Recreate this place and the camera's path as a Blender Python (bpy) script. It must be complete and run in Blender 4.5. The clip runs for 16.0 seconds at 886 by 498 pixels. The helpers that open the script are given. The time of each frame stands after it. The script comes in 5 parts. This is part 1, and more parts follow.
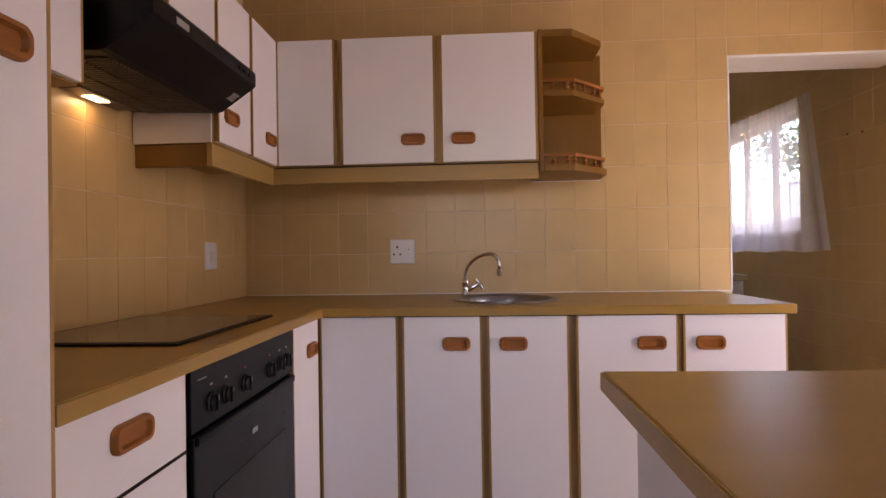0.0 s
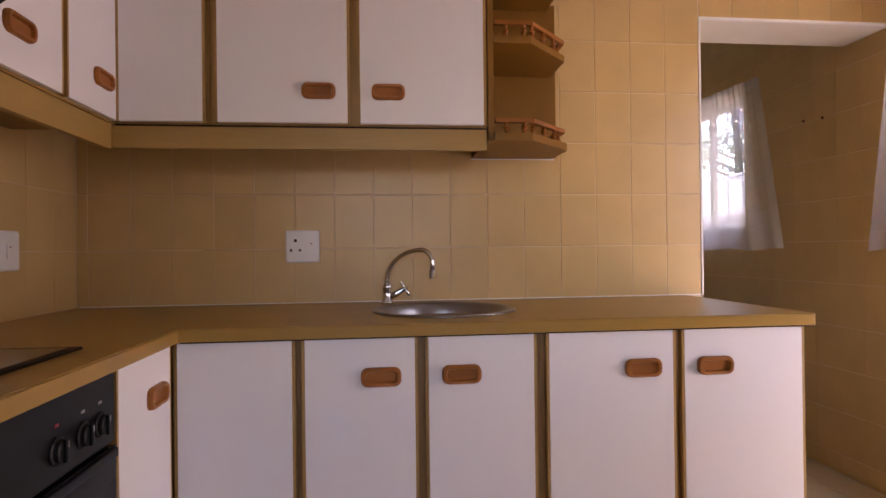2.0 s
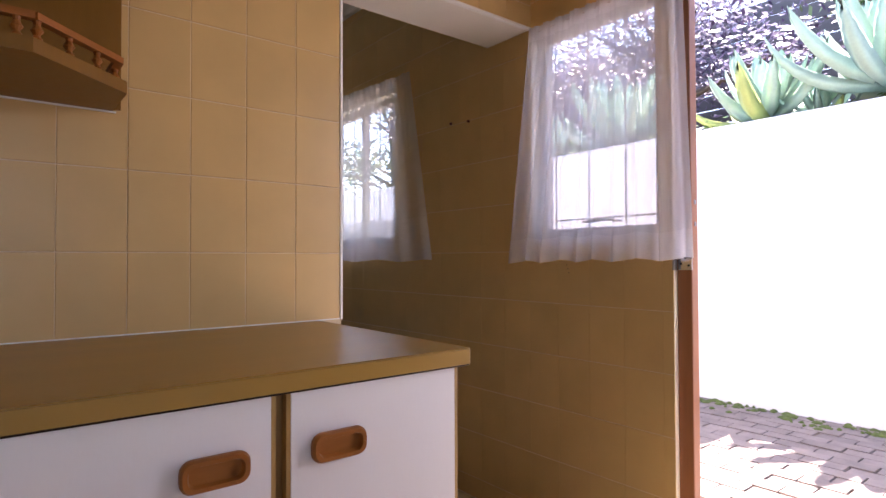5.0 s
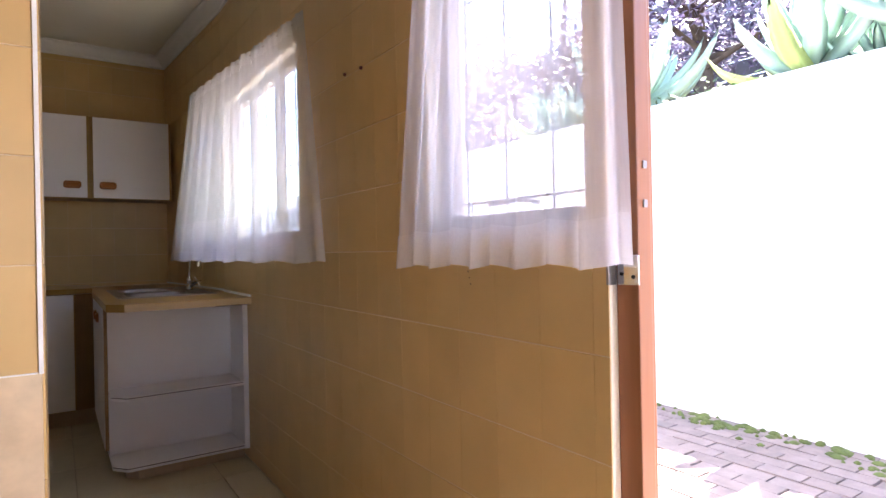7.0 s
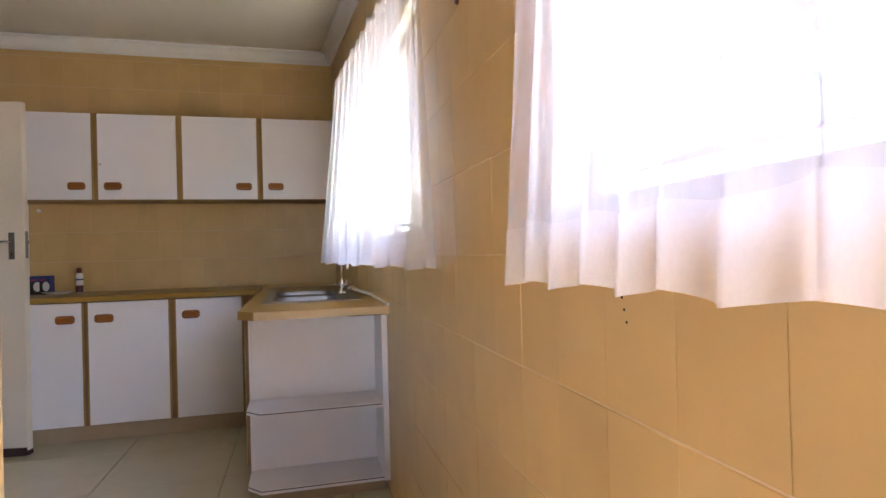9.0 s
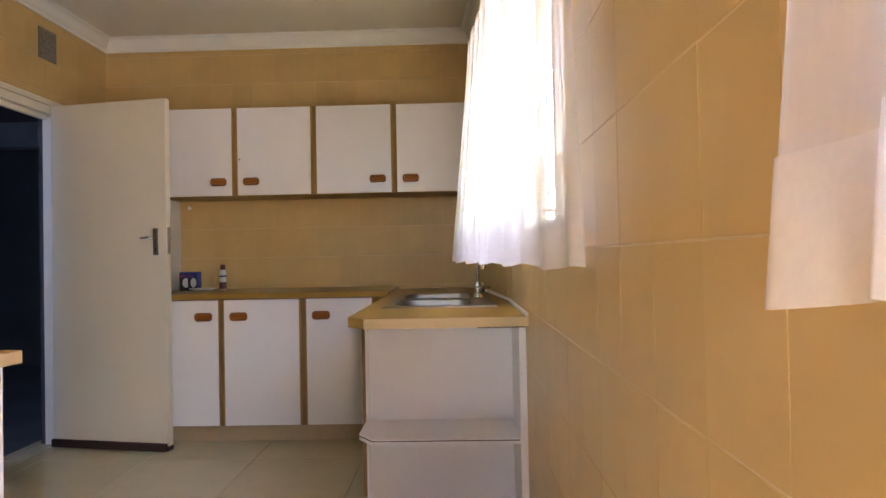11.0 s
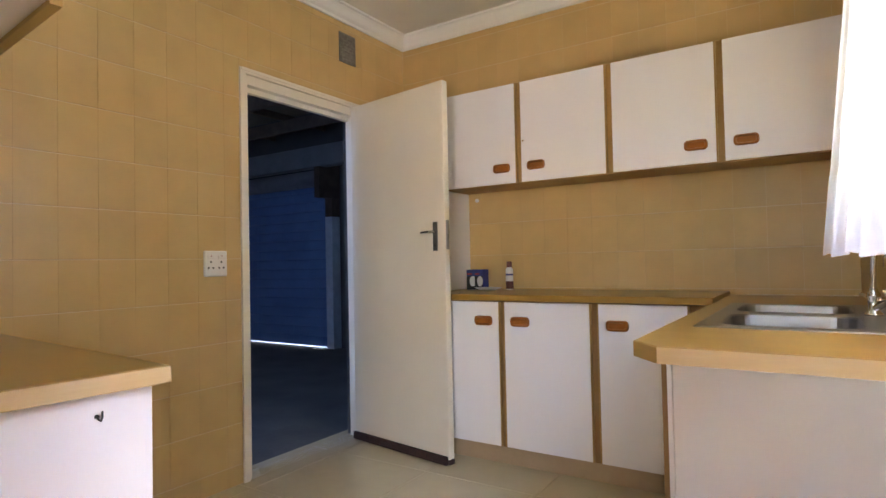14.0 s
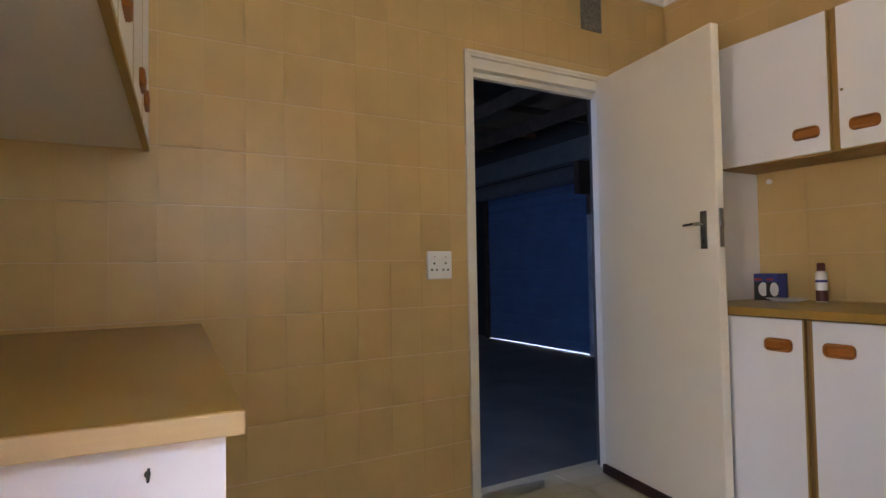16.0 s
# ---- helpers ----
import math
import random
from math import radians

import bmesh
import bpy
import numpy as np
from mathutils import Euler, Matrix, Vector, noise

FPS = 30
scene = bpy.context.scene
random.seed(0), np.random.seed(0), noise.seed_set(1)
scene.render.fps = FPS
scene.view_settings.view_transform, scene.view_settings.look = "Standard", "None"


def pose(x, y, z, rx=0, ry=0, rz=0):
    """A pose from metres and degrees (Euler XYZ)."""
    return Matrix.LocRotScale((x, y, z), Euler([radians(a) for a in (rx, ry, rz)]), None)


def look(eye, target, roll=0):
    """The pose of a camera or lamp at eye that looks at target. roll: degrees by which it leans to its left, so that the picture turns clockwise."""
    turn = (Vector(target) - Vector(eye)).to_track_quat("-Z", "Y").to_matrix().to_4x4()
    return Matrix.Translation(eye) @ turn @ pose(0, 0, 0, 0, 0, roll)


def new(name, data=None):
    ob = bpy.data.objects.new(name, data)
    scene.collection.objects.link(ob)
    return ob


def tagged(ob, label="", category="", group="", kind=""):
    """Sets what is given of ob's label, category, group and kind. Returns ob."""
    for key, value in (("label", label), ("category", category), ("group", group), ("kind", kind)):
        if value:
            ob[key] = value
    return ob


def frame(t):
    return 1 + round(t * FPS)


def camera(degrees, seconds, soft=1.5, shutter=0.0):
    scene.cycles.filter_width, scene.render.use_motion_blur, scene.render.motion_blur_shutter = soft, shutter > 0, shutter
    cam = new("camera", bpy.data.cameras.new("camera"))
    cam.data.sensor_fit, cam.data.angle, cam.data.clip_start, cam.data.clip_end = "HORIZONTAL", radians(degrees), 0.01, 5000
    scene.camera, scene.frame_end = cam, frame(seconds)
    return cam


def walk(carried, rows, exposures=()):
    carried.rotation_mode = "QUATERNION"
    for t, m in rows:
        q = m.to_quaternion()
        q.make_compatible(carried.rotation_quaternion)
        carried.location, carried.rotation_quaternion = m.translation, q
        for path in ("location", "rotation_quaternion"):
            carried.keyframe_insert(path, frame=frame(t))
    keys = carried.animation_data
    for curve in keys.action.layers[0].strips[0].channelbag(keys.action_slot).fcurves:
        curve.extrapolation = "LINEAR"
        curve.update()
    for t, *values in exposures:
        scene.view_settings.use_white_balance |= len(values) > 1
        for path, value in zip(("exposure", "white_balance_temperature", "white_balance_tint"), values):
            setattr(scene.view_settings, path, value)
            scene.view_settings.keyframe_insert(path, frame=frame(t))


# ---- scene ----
cam = camera(76.0, 16.0)
PATH = [
    (0, (-0.047, 0.08, 1.087), (-0.171, 2.076, 1.1), -0.9),
    (0.5, (-0.075, 0.265, 1.068), (-0.194, 2.261, 1.08), -0.9),
    (1, (-0.095, 0.453, 1.071), (-0.186, 2.451, 1.082), -0.8),
    (1.5, (-0.123, 0.595, 1.069), (-0.113, 2.595, 1.078), -0.7),
    (2, (-0.132, 0.704, 1.072), (0.087, 2.692, 1.08), -0.7),
    (2.5, (-0.081, 0.804, 1.057), (0.38, 2.751, 1.073), -0.5),
    (3, (0.0, 0.913, 1.061), (0.665, 2.799, 1.084), -0.6),
    (3.5, (0.041, 1.0, 1.065), (0.853, 2.827, 1.086), -0.4),
    (4, (0.091, 1.098, 1.068), (1.066, 2.844, 1.092), -0.5),
    (4.5, (0.149, 1.198, 1.079), (1.29, 2.841, 1.099), -0.3),
    (5, (0.309, 1.298, 1.066), (1.557, 2.86, 1.104), -0.2),
    (5.2, (0.377, 1.329, 1.067), (1.643, 2.876, 1.111), -0.2),
    (7.3, (1.275, 1.64, 1.104), (2.332, 3.337, 1.098), -1.4),
    (7.5, (1.322, 1.701, 1.094), (2.315, 3.436, 1.094), -1.4),
    (8, (1.433, 1.867, 1.098), (2.268, 3.685, 1.105), -1.5),
    (8.5, (1.515, 1.98, 1.092), (2.213, 3.854, 1.101), -1.5),
    (9, (1.627, 2.054, 1.108), (2.123, 3.991, 1.117), -1.5),
    (9.2, (1.661, 2.089, 1.111), (2.071, 4.047, 1.12), -1.5),
    (11.5, (1.795, 2.737, 1.082), (1.602, 4.727, 1.111), -1.1),
    (12, (1.825, 2.869, 1.085), (1.428, 4.829, 1.114), -1.2),
    (12.5, (1.821, 2.955, 1.083), (1.214, 4.86, 1.117), -1.3),
    (13, (1.789, 3.059, 1.074), (1.004, 4.898, 1.114), -1.2),
    (13.5, (1.761, 3.17, 1.065), (0.828, 4.938, 1.11), -1.2),
    (14, (1.727, 3.299, 1.062), (0.635, 4.973, 1.111), -1.2),
    (14.5, (1.685, 3.444, 1.059), (0.382, 4.961, 1.114), -1.1),
    (15, (1.649, 3.555, 1.062), (0.156, 4.884, 1.121), -1.0),
    (15.5, (1.576, 3.649, 1.056), (-0.036, 4.831, 1.121), -1.0),
    (16, (1.52, 3.754, 1.066), (-0.219, 4.739, 1.135), -1.0),
]
EXPOSURES = [
    (0.0, 3.1, 7200, 33), (2.5, 3.0, 7200, 33), (4.0, 2.7, 6750, 29), (5.0, 2.65, 6650, 26), (7.5, 3.75, 6400, 22),
    (8.0, 4.05, 6300, 21), (9.0, 4.5, 6400, 19), (11.5, 4.8, 7250, 18), (12.5, 5.32, 7100, 16), (13.5, 5.3, 7000, 16), (14.0, 5.15, 7000, 15),
    (15.0, 4.9, 6950, 15), (16.0, 4.7, 6950, 16),
]
walk(cam, [(t, look(eye, target, roll)) for t, eye, target, roll in PATH], EXPOSURES)

# ---- world, sun and large lights ----
SUN_UP, SUN_FROM = 70.0, 8.0
world = bpy.data.worlds.new("world")
scene.world = world
world.use_nodes = True
wn = world.node_tree.nodes
sky = wn.new("ShaderNodeTexSky")
sky.sky_type, sky.sun_disc = "NISHITA", False
sky.sun_elevation, sky.sun_rotation = radians(SUN_UP), radians(90 - SUN_FROM)
wn["Background"].inputs[1].default_value = 0.15
world.node_tree.links.new(sky.outputs[0], wn["Background"].inputs[0])
sun = new("sun", bpy.data.lights.new("sun", "SUN"))
sun.data.energy, sun.data.angle, sun.data.color = 5.0, radians(0.5), (1.0, 0.95, 0.88)
sun.matrix_world = look((0, 0, 10), (-math.cos(radians(SUN_UP)) * math.cos(radians(SUN_FROM)), -math.cos(radians(SUN_UP)) * math.sin(radians(SUN_FROM)), 10 - math.sin(radians(SUN_UP))))


def window_light(name, eye, target, wide, high, watts, colour):
    ob = new(name, bpy.data.lights.new(name, "AREA"))
    ob.data.shape, ob.data.size, ob.data.size_y, ob.data.energy, ob.data.color = "RECTANGLE", wide, high, watts, colour
    ob.matrix_world = look(eye, target)
    return ob


DAY = (0.93, 0.96, 1.0)
window_light("daylight_scullery_window", (2.24, 4.55, 1.17), (1.24, 4.55, 2.07), 1.05, 0.22, 0.7, (0.86, 1.0, 0.66))
window_light("daylight_door", (2.22, 1.51, 1.05), (-1.0, 1.55, 0.95), 0.38, 1.9, 1.8, DAY)
# added fill from behind the camera, through an assumed opening
window_light("daylight_back_window", (-0.2, -2.6, 1.6), (1.6, 2.5, 1.2), 2.0, 1.0, 0.2, DAY)
# added blue fill for the roller door, from an unseen opening
window_light("daylight_garage_window", (-1.12, 3.36, 1.7), (-4.2, 8.9, 1.0), 0.5, 0.9, 1.2, (0.28, 0.48, 1.0))

# ---- materials ----


def principled(name, colour, rough=0.5, metal=0.0, spread=0.06, scale=8.0, bump=0.0, bump_scale=60.0, stretch=(1, 1, 1), per="", coat=0.0, second=None, spec=0.5, fine=0.35, rv=0.07):
    m = bpy.data.materials.new(name)
    m.use_nodes = True
    n, k = m.node_tree.nodes, m.node_tree.links
    b = n["Principled BSDF"]
    b.inputs["Metallic"].default_value = metal
    b.inputs["Coat Weight"].default_value = coat
    b.inputs["Specular IOR Level"].default_value = spec
    tc, mp = n.new("ShaderNodeTexCoord"), n.new("ShaderNodeMapping")
    mp.inputs["Scale"].default_value = stretch
    geo = n.new("ShaderNodeNewGeometry")
    k.new(geo.outputs["Position"], mp.inputs["Vector"])
    big, small = n.new("ShaderNodeTexNoise"), n.new("ShaderNodeTexNoise")
    big.inputs["Scale"].default_value, big.inputs["Detail"].default_value = scale, 4
    small.inputs["Scale"].default_value, small.inputs["Detail"].default_value = bump_scale, 5
    for t in (big, small):
        k.new(mp.outputs[0], t.inputs["Vector"])
    total = n.new("ShaderNodeMath")
    total.operation = "ADD"
    part_fine = n.new("ShaderNodeMath")
    part_fine.operation = "MULTIPLY_ADD"
    part_fine.inputs[1].default_value, part_fine.inputs[2].default_value = fine, 0.5 - 0.5 * fine
    k.new(small.outputs["Fac"], part_fine.inputs[0])
    k.new(big.outputs["Fac"], total.inputs[0])
    k.new(part_fine.outputs[0], total.inputs[1])
    value = total.outputs[0]
    lo, hi = 0.55, 1.45
    if per:
        src = n.new("ShaderNodeObjectInfo").outputs["Random"] if per == "object" else geo.outputs["Random Per Island"]
        mix = n.new("ShaderNodeMath")
        mix.operation = "MULTIPLY_ADD"
        mix.inputs[1].default_value, mix.inputs[2].default_value = 0.26, -0.13
        k.new(src, mix.inputs[0])
        more = n.new("ShaderNodeMath")
        more.operation = "ADD"
        k.new(value, more.inputs[0])
        k.new(mix.outputs[0], more.inputs[1])
        value = more.outputs[0]
    rng = n.new("ShaderNodeMapRange")
    rng.inputs["From Min"].default_value, rng.inputs["From Max"].default_value = lo, hi
    k.new(value, rng.inputs["Value"])
    ramp = n.new("ShaderNodeMix")
    ramp.data_type = "RGBA"
    c = np.array(colour)
    dark = np.clip(c * (1 - 2 * spread), 0, 1)
    light = np.clip(c * (1 + 2 * spread), 0, 1) if second is None else np.array(second)
    ramp.inputs["A"].default_value, ramp.inputs["B"].default_value = (*dark, 1), (*light, 1)
    k.new(rng.outputs[0], ramp.inputs["Factor"])
    k.new(ramp.outputs["Result"], b.inputs["Base Color"])
    r = n.new("ShaderNodeMapRange")
    r.inputs["To Min"].default_value, r.inputs["To Max"].default_value = max(0.02, rough - rv), min(1, rough + rv)
    k.new(small.outputs["Fac"], r.inputs["Value"])
    k.new(r.outputs[0], b.inputs["Roughness"])
    if bump:
        bp = n.new("ShaderNodeBump")
        bp.inputs["Strength"].default_value, bp.inputs["Distance"].default_value = bump, 0.004
        k.new(small.outputs["Fac"], bp.inputs["Height"])
        k.new(bp.outputs[0], b.inputs["Normal"])
    return m


TILE = principled("glazed_tile", (0.60, 0.40, 0.165), 0.33, spread=0.06, scale=6, bump_scale=9, fine=0.1, rv=0.01, per="object")
TILE_FIELD = principled("glazed_tile_field", (0.60, 0.40, 0.165), 0.33, spread=0.06, scale=6, bump_scale=9, fine=0.1, rv=0.01, per="island")
GROUT = principled("grout", (0.68, 0.54, 0.35), 0.85, spread=0.1, scale=20)
PLASTER = principled("white_plaster", (0.78, 0.74, 0.68), 0.75, spread=0.03, scale=6, bump=0.15, bump_scale=90)
CEILING = principled("ceiling_paint", (0.78, 0.74, 0.66), 0.8, spread=0.02, scale=3)
CORNICE = principled("cornice_paint", (0.84, 0.83, 0.80), 0.6, spread=0.02)
WHITE = principled("white_melamine", (0.80, 0.765, 0.775), 0.38, spread=0.02, scale=3, bump=0.04, bump_scale=300, stretch=(1, 1, 0.15))
OAK = principled("oak_edging", (0.36, 0.205, 0.06), 0.45, spread=0.14, scale=6, bump=0.08, bump_scale=90, stretch=(1, 1, 0.08))
OAK_DARK = principled("dark_oak_carcass", (0.25, 0.135, 0.045), 0.45, spread=0.16, scale=6, bump=0.08, bump_scale=90, stretch=(1, 1, 0.08))
OAK_ALONG = principled("oak_strip", (0.39, 0.235, 0.065), 0.42, spread=0.14, scale=6, bump=0.06, bump_scale=90, stretch=(0.1, 0.1, 1))
SHELF_OAK = principled("varnished_oak", (0.215, 0.098, 0.014), 0.4, spec=0.3, spread=0.12, scale=5, bump=0.06, bump_scale=80, stretch=(1, 1, 0.1))
HANDLE = principled("orange_brown_wood", (0.31, 0.105, 0.02), 0.4, spec=0.3, spread=0.18, scale=30, bump=0.05, bump_scale=160, stretch=(0.2, 0.2, 1))
TOP = principled("mustard_laminate", (0.35, 0.20, 0.045), 0.31, spread=0.08, scale=9, bump_scale=12, stretch=(0.15, 1, 1), spec=0.36, fine=0.12, rv=0.0)
TOP_EDGE = principled("light_oak_edge", (0.50, 0.35, 0.18), 0.42, spread=0.1, scale=10, bump=0.05, bump_scale=120, stretch=(0.1, 0.1, 1))
KICK = principled("beige_kickboard", (0.42, 0.30, 0.18), 0.5, spread=0.08, scale=5)
FLOOR = principled("polished_floor_tile", (0.60, 0.52, 0.36), 0.16, spread=0.05, scale=3, bump=0.01, bump_scale=15, per="object")
FLOOR_GROUT = principled("floor_grout", (0.36, 0.30, 0.21), 0.9, spread=0.1)
STEEL = principled("stainless_steel", (0.30, 0.29, 0.295), 0.34, 1.0, spread=0.05, scale=20, bump_scale=200, rv=0.03)
CHROME = principled("chrome", (0.72, 0.72, 0.72), 0.12, 1.0, spread=0.03)
BLACK = principled("black_enamel", (0.009, 0.009, 0.010), 0.38, spread=0.2, scale=15, spec=0.16)
BLACK_GLASS = principled("black_glass", (0.009, 0.008, 0.008), 0.25, spread=0.1, spec=0.16)
# brown base colour stands in for the tiled wall mirrored in black glass
HOB_GLASS = principled("brown_black_glass", (0.075, 0.052, 0.033), 0.12, spread=0.12)
# hob trim and dark edges; also the colour of painted shadow lines
HOB_TRIM_AND_SHADOW = principled("dark_brown_trim", (0.022, 0.011, 0.008), 0.55, spread=0.1, spec=0.15)
OVEN_GLASS = principled("smoked_oven_glass", (0.020, 0.017, 0.015), 0.3, spread=0.15, scale=4, spec=0.2)
HOOD_FILTER = principled("grease_filter", (0.11, 0.085, 0.06), 0.5, 0.3, spread=0.2)
PRINT = principled("pale_print", (0.32, 0.32, 0.32), 0.5)
SOCKET = principled("white_plastic", (0.82, 0.80, 0.78), 0.35, spread=0.02)
DARK_HOLE = principled("dark_slot", (0.02, 0.02, 0.02), 0.7)
DOOR_PAINT = principled("cream_gloss_paint", (0.76, 0.68, 0.56), 0.4, spread=0.025, scale=4, bump=0.05, bump_scale=60)
FRAME_PAINT = principled("cream_frame_paint", (0.80, 0.73, 0.62), 0.4, spread=0.03)
SWEEP = principled("dark_brown_brush", (0.045, 0.02, 0.018), 0.9, spread=0.3, scale=80, bump=0.8, bump_scale=200)
TIMBER = principled("varnished_hardwood", (0.27, 0.105, 0.045), 0.4, spread=0.22, scale=9, bump=0.1, bump_scale=80, stretch=(1, 1, 0.06))
WINDOW_STEEL = principled("grey_painted_steel", (0.42, 0.38, 0.36), 0.45, spread=0.05)
BAR_STEEL = principled("burglar_bar_steel", (0.30, 0.31, 0.33), 0.5, spread=0.1)
# concrete and garage plaster darkened so their colour carries the garage's gloom
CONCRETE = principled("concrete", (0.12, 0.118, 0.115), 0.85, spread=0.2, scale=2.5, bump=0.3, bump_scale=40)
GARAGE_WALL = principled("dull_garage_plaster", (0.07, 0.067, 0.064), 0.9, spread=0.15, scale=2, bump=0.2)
ROLLER = principled("blue_grey_roller_steel", (0.17, 0.28, 0.50), 0.5, 0.0, spread=0.08, scale=4)
# pale bluish tone puts the light on the guide into its colour
GALVANISED_LIT = principled("galvanised_steel", (0.55, 0.60, 0.66), 0.45, spread=0.1, scale=12)
RAFTER = principled("old_rafter_timber", (0.13, 0.085, 0.055), 0.8, spread=0.3, scale=6, bump=0.3)
BEAM = principled("grey_beam_paint", (0.22, 0.215, 0.21), 0.7, spread=0.1)
# roof colour lowered too: the missing light is in the colour
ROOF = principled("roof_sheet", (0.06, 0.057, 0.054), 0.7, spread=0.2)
WALL_OUT = principled("white_garden_wall_paint", (0.87, 0.86, 0.84), 0.8, spread=0.03, scale=2, bump=0.2, bump_scale=50)
PAVER = principled("clay_paver", (0.23, 0.185, 0.165), 0.85, spread=0.2, scale=8, bump=0.4, bump_scale=60, per="object")
PAVER_FIELD = principled("clay_paver_field", (0.23, 0.185, 0.165), 0.85, spread=0.2, scale=8, bump=0.4, bump_scale=60, per="island")
SOIL = principled("soil", (0.09, 0.07, 0.05), 0.95, spread=0.3, scale=3, bump=0.5)
MOSS = principled("moss", (0.10, 0.13, 0.03), 0.95, spread=0.3, scale=20, bump=0.5)
AGAVE = principled("agave_leaf", (0.34, 0.48, 0.38), 0.5, spread=0.16, scale=5, per="object")
AGAVE_YELLOW = principled("yellowing_agave_leaf", (0.42, 0.50, 0.16), 0.5, spread=0.15, scale=5)
PURPLE = principled("purple_leaf", (0.085, 0.055, 0.12), 0.35, spread=0.4, scale=6, per="island")
GREEN = principled("green_leaf", (0.07, 0.13, 0.03), 0.5, spread=0.35, scale=6, per="island")
BARK = principled("bark", (0.11, 0.08, 0.06), 0.9, spread=0.3, scale=12, bump=0.6)
FENCE = principled("weathered_fence_board", (0.13, 0.125, 0.125), 0.85, spread=0.2, scale=5, bump=0.3, stretch=(0.1, 0.1, 1))
BLUE_BOX = principled("blue_printed_card", (0.03, 0.04, 0.20), 0.45, spread=0.15, scale=30)
RED_PRINT = principled("red_print", (0.35, 0.03, 0.04), 0.5)
BROWN_LABEL = principled("dark_red_label", (0.10, 0.02, 0.02), 0.4)
PAPER = principled("white_paper", (0.75, 0.75, 0.74), 0.7)
GREY_METAL = principled("grey_metal_gauze", (0.25, 0.24, 0.22), 0.55, 0.5, spread=0.2, scale=60)


def glass_material():
    m = bpy.data.materials.new("window_glass")
    m.use_nodes = True
    n, k = m.node_tree.nodes, m.node_tree.links
    g, t, x = n.new("ShaderNodeBsdfGlossy"), n.new("ShaderNodeBsdfTransparent"), n.new("ShaderNodeMixShader")
    g.inputs["Roughness"].default_value = 0.02
    x.inputs[0].default_value = 0.04
    k.new(t.outputs[0], x.inputs[1])
    k.new(g.outputs[0], x.inputs[2])
    k.new(x.outputs[0], n["Material Output"].inputs[0])
    return m


def cloth_material(name, clear, colour):
    m = bpy.data.materials.new(name)
    m.use_nodes = True
    n, k = m.node_tree.nodes, m.node_tree.links
    d, tl, tr = n.new("ShaderNodeBsdfDiffuse"), n.new("ShaderNodeBsdfTranslucent"), n.new("ShaderNodeBsdfTransparent")
    a, b = n.new("ShaderNodeMixShader"), n.new("ShaderNodeMixShader")
    weave, rng = n.new("ShaderNodeTexNoise"), n.new("ShaderNodeMapRange")
    weave.inputs["Scale"].default_value, weave.inputs["Detail"].default_value = 14, 6
    rng.inputs["To Min"].default_value, rng.inputs["To Max"].default_value = clear * 0.92, clear * 1.08
    k.new(weave.outputs["Fac"], rng.inputs["Value"])
    for s in (d, tl):
        s.inputs[0].default_value = (*colour, 1)
    a.inputs[0].default_value = 0.5
    k.new(d.outputs[0], a.inputs[1])
    k.new(tl.outputs[0], a.inputs[2])
    k.new(rng.outputs[0], b.inputs[0])
    k.new(a.outputs[0], b.inputs[1])
    k.new(tr.outputs[0], b.inputs[2])
    k.new(b.outputs[0], n["Material Output"].inputs[0])
    return m


def lamp_material(name, colour, strength):
    m = bpy.data.materials.new(name)
    m.use_nodes = True
    b = m.node_tree.nodes["Principled BSDF"]
    b.inputs["Emission Color"].default_value, b.inputs["Emission Strength"].default_value = (*colour, 1), strength
    return m


GLASS = glass_material()
SHEER = cloth_material("sheer_white_voile", 0.5, (0.90, 0.89, 0.92))
HEM = cloth_material("doubled_voile_hem", 0.46, (0.90, 0.89, 0.92))
LAMP = lamp_material("hood_lamp_glass", (1.0, 0.72, 0.38), 1.2)

# ---- mesh helpers ----


def part(name, bm, material, parent=None, label="", at=None, smooth=False):
    """Links a bmesh as one mesh object. Vertices are in the thing's own frame; at: the pose of a top-level object."""
    me = bpy.data.meshes.new(name)
    bmesh.ops.recalc_face_normals(bm, faces=bm.faces)
    bm.to_mesh(me)
    bm.free()
    me.materials.append(material)
    if smooth:
        me.shade_smooth()
    ob = new(name, me)
    if parent is not None:
        ob.parent = parent
    if at is not None:
        ob.matrix_world = at
    if label:
        ob["label"] = label
    return ob


def thing(name, at, label, category, group="", kind=""):
    ob = new(name)
    ob.empty_display_size = 0.1
    ob.matrix_world = at
    return tagged(ob, label, category, group, kind)


def box(bm, x0, x1, y0, y1, z0, z1, bevel=0.0):
    vs = [bm.verts.new((x, y, z)) for z in (z0, z1) for x, y in ((x0, y0), (x1, y0), (x1, y1), (x0, y1))]
    fs = [(3, 2, 1, 0), (4, 5, 6, 7), (0, 1, 5, 4), (1, 2, 6, 5), (2, 3, 7, 6), (3, 0, 4, 7)]
    faces = [bm.faces.new([vs[i] for i in f]) for f in fs]
    if bevel:
        edges = list({e for f in faces for e in f.edges})
        bmesh.ops.bevel(bm, geom=edges, offset=bevel, segments=2, affect="EDGES", profile=0.6)
    return bm


def boxed(*args, bevel=0.0):
    return box(bmesh.new(), *args, bevel=bevel)


def rrect(cx, cy, w, h, r, n=6):
    """A rounded rectangle's corner points, counter-clockwise."""
    out = []
    for k, (sx, sy) in enumerate(((1, 1), (-1, 1), (-1, -1), (1, -1))):
        for i in range(n + 1):
            a = radians(90 * k + 90 * i / n)
            out.append((cx + sx * (w / 2 - r) + r * math.cos(a), cy + sy * (h / 2 - r) + r * math.sin(a)))
    return out


def loop(bm, pts, z):
    return [bm.verts.new((x, y, z)) for x, y in pts]


